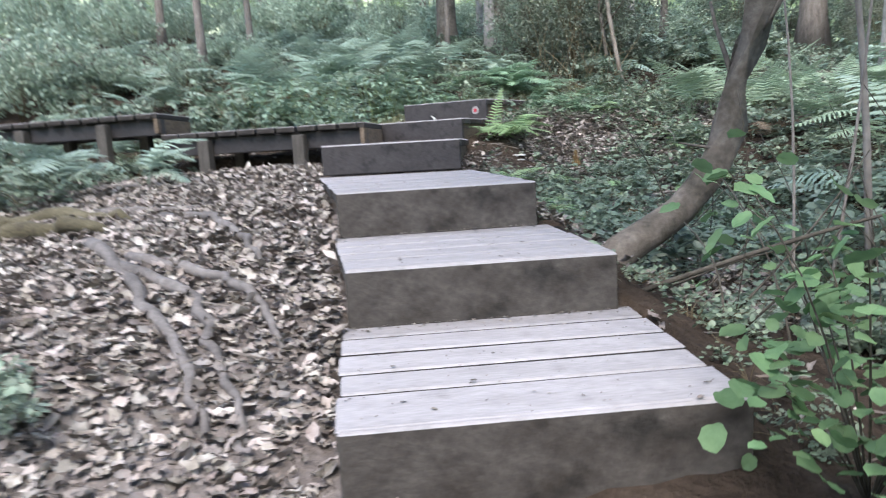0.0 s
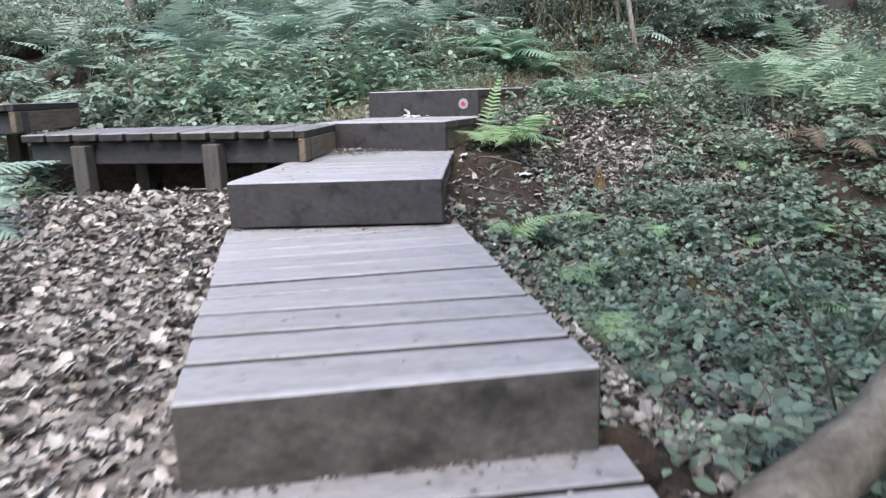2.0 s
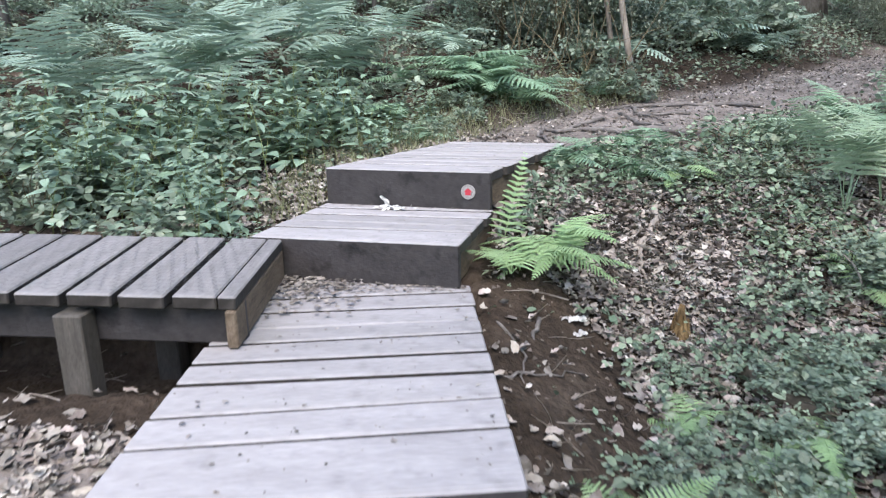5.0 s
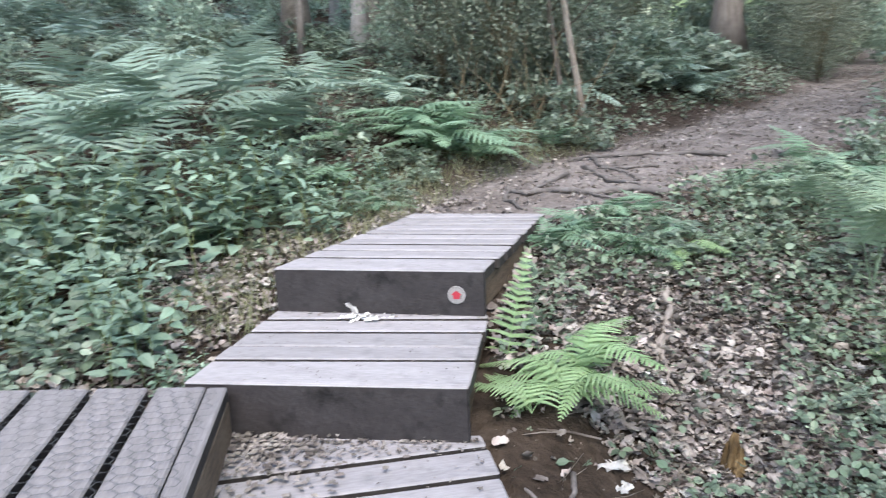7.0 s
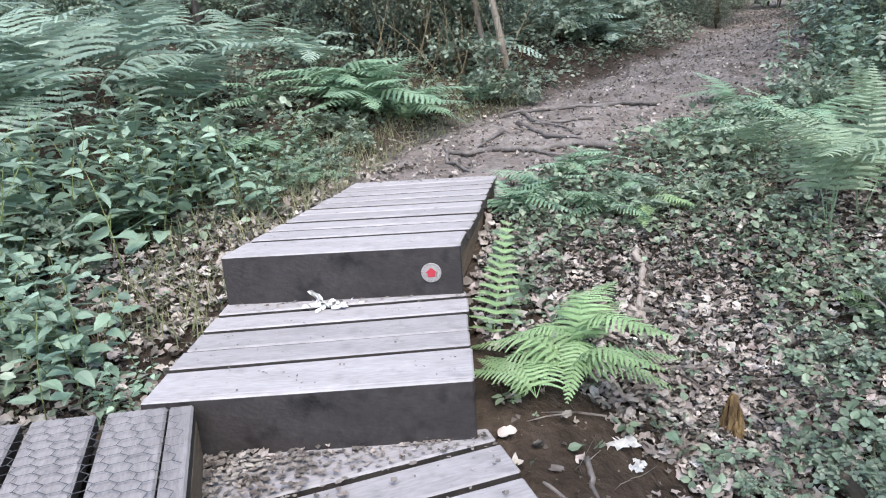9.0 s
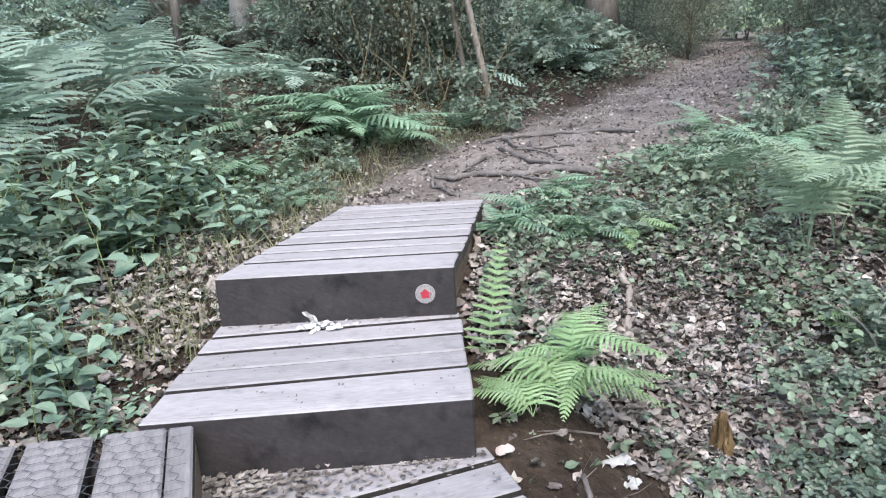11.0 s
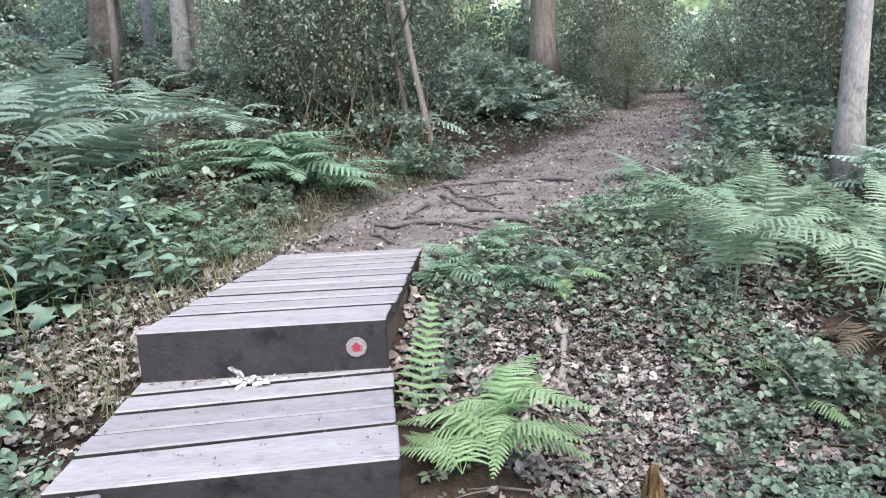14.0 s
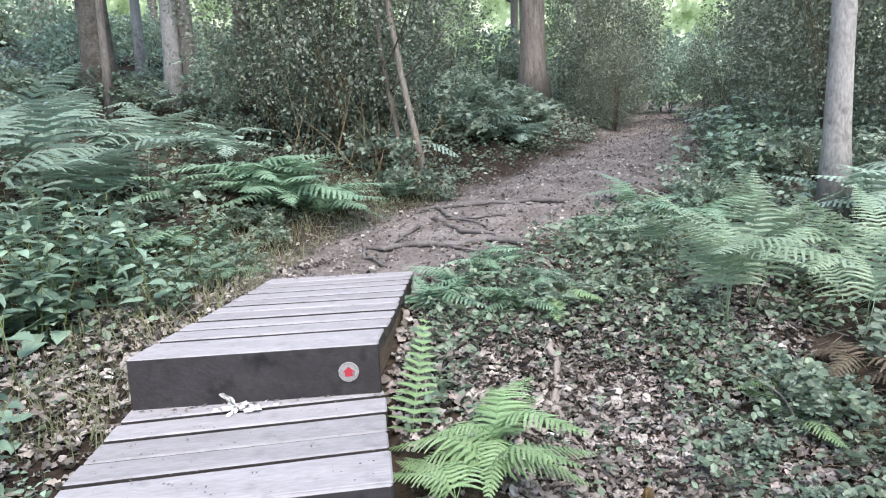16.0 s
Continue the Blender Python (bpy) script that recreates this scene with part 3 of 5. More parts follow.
TRIFOLIATE, TRI4 = three(OVAL), three(SIMPLE)


def frond(length, pairs, lobes, rise, arch, width, rng, bare=0.2, cut=0.42, bend=0.4):
    """A fern frond along +y: a stalk that arches over, with rows of pinnae cut into lobes."""
    n = 26
    pts, p = [], np.zeros(3)
    side_drift = rng.uniform(-0.12, 0.12)
    for i in range(n + 1):
        t = i / n
        a = rise + (arch - rise) * (ease(bare * 0.55, bare + bend, t) * 0.85 + 0.15 * t)
        pts.append(p.copy())
        p = p + length / n * np.array([side_drift * t, math.cos(a), math.sin(a)])
    pts = np.array(pts)
    v, f = [], []

    def at(t):
        k = min(int(t * n), n - 1)
        return pts[k] + (pts[k + 1] - pts[k]) * (t * n - k), (pts[k + 1] - pts[k]) / np.linalg.norm(pts[k + 1] - pts[k])
    for i in range(n):  # the stalk
        r0, r1 = 0.0035 * (1 - i / n) + 0.0008, 0.0035 * (1 - (i + 1) / n) + 0.0008
        b = len(v)
        for q, r in ((pts[i], r0), (pts[i + 1], r1)):
            v += [q + (r, 0, 0), q + (-r, 0, 0), q + (0, 0, r * 1.4)]
        f += [(b, b + 3, b + 5), (b, b + 5, b + 2), (b + 1, b + 2, b + 5), (b + 1, b + 5, b + 4)]
    for i in range(pairs):
        t = bare + (0.985 - bare) * (i / (pairs - 1)) ** 0.9
        o, tan = at(t)
        u = (t - bare) / (1 - bare)
        ln = width * (min(1, 0.78 + u * 1.8) * (1 - u) ** 0.85 + 0.03) * rng.uniform(0.9, 1.08)
        for sgn in (1, -1):
            sweep = 0.25 + 0.35 * u + rng.uniform(-0.06, 0.06)
            up = np.cross([1, 0, 0], tan)
            direc = np.array([sgn * math.cos(sweep), 0, 0]) + tan * math.sin(sweep) + up * rng.uniform(-0.08, 0.06)
            droop = rng.uniform(0.12, 0.3)
            k = max(2, int(lobes * (0.35 + 0.65 * ln / width)))
            cross = tan - direc * (tan @ direc)
            cross /= np.linalg.norm(cross)
            drop = np.array([0, 0, droop * ln])
            for j in range(k):
                s0, s1 = j / k, (j + 1) / k
                c0, c1 = o + direc * ln * s0 - drop * s0 * s0, o + direc * ln * s1 - drop * s1 * s1
                wdt = min(0.3 * ln, cut * length * (0.985 - bare) / pairs)
                w0, w1 = (wdt * (1 - u0) ** 0.55 + 0.0015 for u0 in (s0, s1))
                for q in (1, -1):
                    b = len(v)
                    tip = (c0 + c1) / 2 + cross * q * w0 * rng.uniform(0.9, 1.15) + (c1 - c0) * 0.45 - np.array([0, 0, 0.2 * w0])
                    v += [c0, c1, c1 + cross * q * w1 * 0.5, tip, c0 + cross * q * w0 * 0.62]
                    tris = [(b, b + 1, b + 2), (b, b + 2, b + 4), (b + 2, b + 3, b + 4)]
                    f += tris if q * sgn < 0 else [t3[::-1] for t3 in tris]
    return np.array(v), np.array(f)


rf = np.random.default_rng(21)
FRONDS = {}
for key, args in {"fine": (16, 9), "mid": (14, 6), "far": (11, 3)}.items():
    FRONDS[key] = []
    for i in range(6):
        rise, arch = rf.uniform(1.0, 1.4), rf.uniform(-0.55, 0.0)
        v, f = frond(1.0, args[0], args[1], rise, arch, rf.uniform(0.24, 0.33), rf, 0.3)
        FRONDS[key].append(mesh_np("frond", v, f))


def frond_pool(mat, pairs, lobes, rise, arch, width, low, cut=0.42):
    """Six fronds of one habit."""
    pool = []
    for _ in range(6):
        v, f = frond(1.0, pairs, lobes, rf.uniform(*rise), rf.uniform(*arch), rf.uniform(*width), rf, low, cut)
        pool.append(mesh_np("frond", v, f))
        pool[-1].materials.append(mat)
    return pool


SPREAD = frond_pool(FERN_PALE, 20, 11, (0.7, 1.2), (-0.65, -0.2), (0.24, 0.31), 0.14)
UPRIGHT = frond_pool(FERN_PALE, 16, 11, (1.45, 1.52), (1.2, 1.45), (0.2, 0.24), 0.1, 0.27)
TALL = frond_pool(FERN_YELLOW, 19, 13, (1.35, 1.55), (-0.35, 0.7), (0.2, 0.28), 0.32, 0.33)
BRACKEN = frond_pool(FERN, 14, 11, (1.35, 1.53), (-0.35, 0.1), (0.28, 0.36), 0.44)
WITHERED = frond_pool(FERN_DEAD, 15, 9, (0.9, 1.3), (-0.9, -0.4), (0.22, 0.3), 0.2)
CLUMP = frond_pool(FERN_DEEP, 17, 10, (1.0, 1.5), (-0.6, 0.0), (0.22, 0.3), 0.12)


def fern(x, y, size, count, kind, rng, label, mat=None, lean=None, spread=6.3, pool=None, z=None):
    gz = float(ground_z(x, y)[0]) - 0.01 if z is None else z
    pl = thing("fern", label, "fern", Matrix.Translation((x, y, gz)), "woodland ferns")
    for i in range(count):
        yaw = (lean if lean is not None else rng.uniform(0, 6.28)) + spread * (i / count - 0.5) + rng.uniform(-0.3, 0.3)
        s = size * rng.uniform(0.75, 1.15)
        me = (pool or FRONDS[kind])[rng.integers(6)]
        if not me.materials:
            me.materials.append(mat or FERN)
        part("frond", me, None, pl, m=Matrix.Rotation(yaw - math.pi / 2, 4, "Z") @ Euler((rng.uniform(-0.25, 0.3), rng.uniform(-0.2, 0.2), 0)).to_matrix().to_4x4() @ Matrix.Scale(s, 4))
    return pl


def leaf_bush(name, rng, radius, height, leaves, size, template, mat, stems=7, tilt=0.55, stem_mat=None, low=0.15, hollow=0.35):
    """A bush at the origin: bent stems and a crown of single leaves in clumps. Returns its meshes."""
    bm = bmesh.new()
    tips = []
    for i in range(stems):
        a, r = rng.uniform(0, 6.28), radius * rng.uniform(0.3, 0.95)
        top = height * rng.uniform(0.55, 1.0)
        pts = [(r * math.cos(a) * t ** 1.3 + 0.05 * math.sin(3 * t + i), r * math.sin(a) * t ** 1.3, top * (1 - (1 - t) ** 1.6)) for t in np.linspace(0, 1, 5)]
        tube(bm, pts, [0.0028 * (1 + radius) * (1 - 0.8 * t) + 0.001 for t in np.linspace(0, 1, 5)], 3)
        tips += pts[2:]
    tips = np.array(tips)
    clump = max(6, leaves // 14)
    dirs = rng.normal(size=(clump, 3))
    dirs /= np.linalg.norm(dirs, axis=1)[:, None]
    rr = rng.uniform(hollow, 1.0, clump) ** 0.6 * rng.uniform(0.72, 1.08, clump)
    centre = dirs * rr[:, None] * np.array([radius, radius, height * 0.5]) + np.array([0, 0, height * 0.52])
    centre[:, 2] = np.maximum(centre[:, 2], height * low * rng.uniform(0.2, 1, clump))
    pick = rng.integers(0, clump, leaves)
    pos = centre[pick] + rng.normal(0, 0.09 * radius + 0.02, (leaves, 3)) * np.array([1, 1, 0.7])
    pos[:, 2] = np.maximum(pos[:, 2], 0.02)
    yaw = np.arctan2(pos[:, 1], pos[:, 0]) - math.pi / 2 + rng.normal(0, 0.9, leaves)
    v, f = stamp(template, pos, rotations(leaves, rng, tilt, yaw), size * rng.uniform(0.6, 1.25, leaves))
    st = bpy.data.meshes.new("stem")
    bm.to_mesh(st)
    bm.free()
    st.materials.append(stem_mat or STEM)
    fo = mesh_np("foliage", v, f)
    fo.materials.append(mat)
    return name, st, fo


def place_bush(kind, x, y, yaw, scale, label, category, group="", squash=1.0, sink=0.02):
    name, st, fo = kind
    gz = float(ground_z(x, y)[0]) - sink
    b = thing(name, label, category, pose(x, y, gz, 0, 0, yaw) @ Matrix.Diagonal((scale, scale, scale * squash, 1)), group)
    stems = part("stem", st, None, b)
    if name == "nettle_clump":
        tagged(stems, kind="stuff")
    part("foliage", fo, None, b)
    return b


def nettle_clump(rng, stems, height, size, spread):
    """Upright stems with crossed pairs of toothed, drooping leaves, smaller towards the top. Returns its meshes."""
    bm = bmesh.new()
    pos, yaw, sizes = [], [], []
    for _ in range(stems):
        bx, by = rng.normal(0, spread, 2)
        h, lx, ly = height * rng.uniform(0.55, 1.05), *rng.normal(0, 0.12, 2)
        pts = [(bx + lx * t * t, by + ly * t * t, h * t) for t in np.linspace(0, 1, 5)]
        tube(bm, pts, [0.0035 * (1 - 0.6 * t) for t in np.linspace(0, 1, 5)], 4)
        first = rng.uniform(0, 3.14)
        levels = max(4, int(h / 0.085))
        for k in range(levels):
            t = 0.22 + 0.78 * k / (levels - 1)
            for side in (0, math.pi):
                a = first + k * math.pi / 2 + side + rng.normal(0, 0.25)
                r = 0.03 * (1.2 - t)
                pos.append((bx + lx * t * t - r * math.sin(a), by + ly * t * t + r * math.cos(a), h * t))
                yaw.append(a)
                sizes.append(size * (1.15 - 0.55 * t) * rng.uniform(0.75, 1.15))
    v, f = stamp(TOOTHED, np.array(pos), rotations(len(pos), rng, 0.28, np.array(yaw)), np.array(sizes))
    st = bpy.data.meshes.new("stem")
    bm.to_mesh(st)
    bm.free()
    st.materials.append(STALK)
    fo = mesh_np("foliage", v, f)
    fo.materials.append(NETTLE)
    return "nettle_clump", st, fo


rb = np.random.default_rng(33)
NETTLES = [nettle_clump(rb, 13, 0.62, 0.135, 0.18) for _ in range(4)]
BRAMBLES = [leaf_bush("bramble_bush", rb, 0.42, 0.5, 210, 0.062, TRIFOLIATE, BRAMBLE, 8) for _ in range(4)]
FARBRAMBLES = [leaf_bush("bramble_bush", rb, 0.48, 0.55, 190, 0.075, TRI4, BRAMBLE, 7) for _ in range(4)]
LOWIVY = [leaf_bush("ivy_patch", rb, 0.45, 0.2, 130, 0.055, OVAL, IVY, 6, 0.4) for _ in range(3)]
SHRUBS = [leaf_bush("understorey_shrub", rb, 1.0, 1.9, 1450, 0.12, SIMPLE, SHRUB, 12, 0.8) for _ in range(3)]
HOLLIES = [leaf_bush("holly_bush", rb, 1.3, 3.6, 9500, 0.062, LEAF4, HOLLY, 22, 0.8, low=0.03, hollow=0.5) for _ in range(3)]


# ---- trees ----
def trunk_mesh(height, r0, r1, rng, bend=0.15, sides=12, path=None, limbs=0):
    bm = bmesh.new()
    n = 14
    if path is None:
        ph = rng.uniform(0, 6.28)
        path = [(bend * math.sin(1.3 * t * math.pi + ph) * t, bend * math.cos(1.7 * t * math.pi + ph) * t, height * t) for t in np.linspace(0, 1, n)]
    ts = np.linspace(0, 1, len(path))
    tube(bm, path, [(r0 + (r1 - r0) * t) * (1 + 0.45 * math.exp(-t * height / 0.35)) for t in ts], sides)
    for i in range(limbs):
        k = int(len(path) * rng.uniform(0.45, 0.95)) - 1
        a = rng.uniform(0, 6.28)
        p = Vector(path[k])
        ln = height * rng.uniform(0.15, 0.3)
        tube(bm, [p + Vector((math.cos(a) * ln * t, math.sin(a) * ln * t, ln * (0.5 * t + 0.3 * t * t))) for t in np.linspace(0, 1, 5)], [r1 * 0.8 * (1 - 0.8 * t) for t in np.linspace(0, 1, 5)], 6)
    for v in bm.verts:
        k = 1 + 0.06 * math.sin(v.co.z * 7 + v.co.x * 40) * math.sin(v.co.y * 37)
        v.co.x, v.co.y = v.co.x * k, v.co.y * k
    me = bpy.data.meshes.new("trunk")
    bm.to_mesh(me)
    bm.free()
    return me


def crown_mesh(rng, radius, low, high, leaves, size, template=SIMPLE):
    clumps = max(8, leaves // 45)
    d = rng.normal(size=(clumps, 3))
    d /= np.linalg.norm(d, axis=1)[:, None]
    c = d * rng.uniform(0.35, 1, clumps)[:, None] * np.array([radius, radius, (high - low) / 2]) + np.array([0, 0, (high + low) / 2])
    pick = rng.integers(0, clumps, leaves)
    pos = c[pick] + rng.normal(0, radius * 0.13, (leaves, 3)) * np.array([1.2, 1.2, 0.6])
    v, f = stamp(template, pos, rotations(leaves, rng, 0.6), size * rng.uniform(0.6, 1.3, leaves))
    return mesh_np("crown", v, f)


rt = np.random.default_rng(45)
CROWNS = []
for i in range(3):
    c = crown_mesh(rt, 3.2, 3.6, 11.5, 1500, 0.24)
    c.materials.append(CANOPY)
    CROWNS.append(c)


def tree(x, y, height, dia, mat, label, rng, crown=None, path=None, limbs=3, bend=0.2, yaw=0, base=None):
    gz = float(ground_z(x, y)[0]) - 0.04 if base is None else base
    t = thing("tree", label, "tree", Matrix.Translation((x, y, gz)), "woodland trees")
    part("trunk", trunk_mesh(height, dia / 2, dia / 4, rng, bend, path=path, limbs=limbs), mat, t)
    if crown is not None:
        part("crown", CROWNS[crown % 3], None, t, m=pose(0, 0, 0, 0, 0, yaw))
    return t


tree(3.85, 20.0, 12, 0.66, BARK, "tall straight grey-brown trunk beside the far path", rt, 0, bend=0.1)
tree(4.33, 9.15, 9, 0.215, BARK_PALE, "slim tree with pale smooth scarred bark among bracken", rt, 1, bend=0.12)
sapling = [(0.04, 0, -0.1), (0.03, 0, 0.2), (-0.02, 0, 0.45), (-0.07, 0, 0.73), (-0.12, 0.02, 1.0), (-0.16, 0.02, 1.24), (-0.2, 0.02, 1.52), (-0.25, 0.02, 1.86), (-0.34, 0.05, 2.6), (-0.5, 0.1, 3.6), (-0.7, 0.1, 5)]
tree(0.84, 10.9, 5, 0.08, BARK_SLIM, "thin bent pale sapling at the path edge", rt, None, limbs=0, path=sapling)
tree(0.62, 11.05, 5, 0.07, BARK_MOSS, "thin dark stem growing beside the pale sapling", rt, None, limbs=2, path=[(x * 0.8, y, z) for x, y, z in sapling])
lean = tree(2.46, 2.5, 4, 0.17, BARK_MOSS, "leaning tree bending up beside the steps, mossy at its foot", rt, None, limbs=0, base=0.0,
            path=[(-0.12, -0.06, -0.12), (-0.02, 0.0, 0.03), (0.06, 0.07, 0.17), (0.18, 0.18, 0.25), (0.29, 0.31, 0.33), (0.38, 0.43, 0.44), (0.45, 0.52, 0.56), (0.5, 0.55, 0.72), (0.53, 0.54, 0.9), (0.59, 0.5, 1.1), (0.65, 0.5, 1.29), (0.75, 0.55, 1.89), (0.87, 0.62, 2.79), (0.95, 0.7, 3.99)])
# unseen crown added overhead, offset to shade the ground right of the lower steps
shade_crown = crown_mesh(rt, 1.8, 2.5, 4.6, 3000, 0.15)
shade_crown.materials.append(CANOPY)
part("crown", shade_crown, None, lean, m=Matrix.Translation((1.1, -0.7, 0)))
for a, b, r in (((0.53, 0.54, 0.75), (0.42, 0.7, 1.35), 0.02), ((0.5, 0.53, 0.6), (0.3, 0.42, 0.66), 0.012), ((0.6, 0.5, 1.1), (0.95, 0.4, 1.7), 0.014)):
    bm = bmesh.new()
    tube(bm, [Vector(a).lerp(Vector(b), t) + Vector((0.02 * math.sin(5 * t), 0, 0)) for t in np.linspace(0, 1, 6)], [r * (1 - 0.6 * t) for t in np.linspace(0, 1, 6)], 6)
    part("branch", bm, BARK_MOSS, lean)
for x, y, dia, pale in ((-5.9, 8.7, 0.15, 0), (-6.0, 10.1, 0.13, 0), (-2.63, 14.0, 0.25, 1), (-2.4, 14.1, 0.22, 0), (-1.3, 12.6, 0.22, 2), (-3.8, 14.3, 0.46, 2), (-3.2, 13.0, 0.1, 0), (-1.6, 20, 0.3, 0), (-0.9, 21, 0.22, 1), (-4.3, 17.5, 0.2, 1)):
    tree(x, y, 10, dia, BARK_PALE if pale == 1 else BARK_MOSS if pale else BARK, "slender grey trunk standing among bracken", rt, rt.integers(3), yaw=float(rt.uniform(0, 360)))


def far_wood():
    rng = np.random.default_rng(51)
    n = 0
    while n < 46:
        x, y = rng.uniform(-32, 34), rng.uniform(-14, 46)
        _, d, _, _ = lie(x, y)
        if abs(d[0]) < 3 or math.hypot(x - 0.6, y - 4) < 15:
            continue
        n += 1
        tree(x, y, rng.uniform(9, 13), rng.uniform(0.18, 0.45), BARK, "distant woodland tree with a leafy crown", rng, n, yaw=float(rng.uniform(0, 360)), limbs=4)


far_wood()

# ---- undergrowth ----
def clear_of(x, y, grow=0.25):
    """True where plants may root: off the trail, the timber, the deck and the pale tree's foot."""
    if abs(x - 3.9) < 0.55 and 7.9 < y < 9.2:
        return False
    _, d, _, half = lie(x, y)
    return not (on_wood(np.array([x]), np.array([y]), grow)[0] or inside(DECK, np.array([x]), np.array([y]), 0.15)[0] or (abs(d[0]) < half[0] + grow and (y > 6.5 or y < 1)))


def hollies():
    rng = np.random.default_rng(61)
    for x, y, s in ((6.2, 12.2, 1.0), (7.2, 13.8, 1.1), (8.4, 15.2, 1.2), (9.0, 12.6, 1.1), (7.6, 11.2, 0.9), (8.8, 17.6, 1.2), (5.1, 17.7, 0.55), (5.5, 18.9, 0.95), (5.6, 20.4, 1.15), (5.9, 22.4, 1.1), (2.0, 21.5, 0.9), (8.0, 19.0, 0.7), (10.5, 20, 1.2)):
        place_bush(HOLLIES[rng.integers(3)], x, y, rng.uniform(0, 360), s, "dense dark evergreen holly bush beside the path", "bush", "holly bushes")
    for x, y, s in ((-0.05, 11.3, 0.8), (-0.85, 11.6, 0.75), (0.45, 12.2, 0.85), (-0.3, 12.6, 1.0)):
        place_bush(HOLLIES[rng.integers(3)], x, y, rng.uniform(0, 360), s, "tangled ivy-clad evergreen bush behind the thin sapling", "bush", "holly bushes")


hollies()


def understorey():
    rng = np.random.default_rng(63)
    n = 0
    while n < 185:
        x, y = rng.uniform(-20, 18), rng.uniform(-4, 32)
        _, d, _, half = lie(x, y)
        r = math.hypot(x - 0.8, y - 4)
        if abs(d[0]) < half[0] + 1.8 or r < 7.5 or (abs(x - 0.2 * y + 0.1) < 1.5 and 11 < y < 20.5) or (y < 6 and abs(d[0]) < 4.5):
            continue
        n += 1
        place_bush(SHRUBS[rng.integers(3)], x, y, rng.uniform(0, 360), rng.uniform(0.6, 1.15) * (0.72 if r < 15 else 1.05), "leafy green understorey shrub", "shrub", "understorey shrubs", rng.uniform(0.6, 1.0))


understorey()
# shrubs added outside the view, to shade the hollow from the side
for x, y, sc in ((5.1, 0.9, 1.0), (5.3, 2.3, 1.1), (5.7, 3.6, 1.1), (5.0, -0.6, 1.0), (6.2, 1.6, 1.3)):
    place_bush(SHRUBS[int(x * 7) % 3], x, y, x * 77, sc, "tall leafy shrub added out of view to shade the hollow beside the steps", "shrub", "understorey shrubs")
for x, y, sc in ((8.2, 25.5, 1.2), (9.6, 26.2, 1.3), (11.0, 26.5, 1.4), (10.2, 28.5, 1.6), (12.4, 27.8, 1.5), (8.8, 29, 1.5), (7.2, 27.5, 1.4)):
    place_bush(SHRUBS[int(x * 7) % 3], x, y, x * 77, sc, "pale green shrub where the path bends away", "shrub", "understorey shrubs")


def undergrowth():
    rng = np.random.default_rng(71)
    # beside the upper steps
    fern(0.84, 5.6, 0.44, 8, "fine", rng, "bright green young fern spreading beside the timber steps", pool=SPREAD, z=0.76, lean=1.57, spread=4.0)
    fern(0.9, 5.78, 0.46, 10, "fine", rng, "bright green young fern spreading beside the timber steps", pool=SPREAD, z=0.78)
    fern(0.72, 5.45, 0.36, 5, "fine", rng, "small bright fern leaning over the timber tread", pool=SPREAD, z=0.78, lean=2.4, spread=2.0)
    fern(0.585, 5.84, 0.44, 2, "fine", rng, "small upright bright green fern against the top step", lean=1.57, spread=0.5, pool=UPRIGHT, z=0.8)
    fern(-1.0, 2.95, 0.7, 6, "fine", rng, "green bracken fern in front of the far deck", FERN)
    fern(-1.6, 2.7, 0.8, 6, "fine", rng, "green bracken fern in front of the far deck", FERN)
    fern(1.52, 5.1, 0.34, 5, "fine", rng, "small bright fern on the bare bank", pool=SPREAD)
    fern(1.95, 5.2, 0.36, 6, "fine", rng, "small bright fern on the bare bank", pool=SPREAD)
    fern(1.33, 4.26, 0.34, 5, "fine", rng, "small bright fern on the bare bank", pool=SPREAD)
    fern(1.62, 4.2, 0.32, 5, "fine", rng, "small bright fern on the bare bank", pool=SPREAD)
    fern(1.95, 3.35, 0.4, 6, "fine", rng, "small bright fern beside the long step", pool=SPREAD)
    for x, y, sz, c in ((2.34, 6.99, 0.95, 6), (2.55, 7.1, 0.85, 5), (2.75, 7.5, 0.85, 5), (2.25, 7.75, 0.6, 4), (3.0, 6.8, 0.9, 5), (3.3, 7.3, 0.85, 5), (3.5, 6.3, 0.85, 5), (4.0, 6.8, 0.95, 5), (3.9, 5.7, 0.9, 5), (4.4, 6.2, 1.0, 5), (3.3, 8.2, 0.7, 5), (4.5, 7.5, 0.9, 5), (4.3, 5.0, 0.9, 5), (2.75, 8.4, 0.6, 5), (3.75, 7.7, 0.7, 5)):
        fern(x, y, sz, c, "fine", rng, "tall yellow-green bracken with spreading level fronds", pool=TALL)
    for x, y, sz in ((0.7, 6.9, 0.4), (0.9, 7.15, 0.42), (1.2, 7.0, 0.42), (1.05, 7.5, 0.4), (1.45, 7.3, 0.36), (1.3, 7.75, 0.36), (2.2, 8.7, 0.5), (2.0, 8.35, 0.4), (2.6, 9.1, 0.55), (2.7, 9.7, 0.5), (3.1, 9.0, 0.7), (3.3, 9.6, 0.6)):
        fern(x, y, sz, 7, "fine", rng, "low green fern spreading over the bank", pool=CLUMP)
    for x, y, sz in ((2.95, 6.3, 0.5), (2.75, 6.5, 0.45)):
        fern(x, y, sz, 5, "fine", rng, "withered brown bracken drooping over the bank", pool=WITHERED)
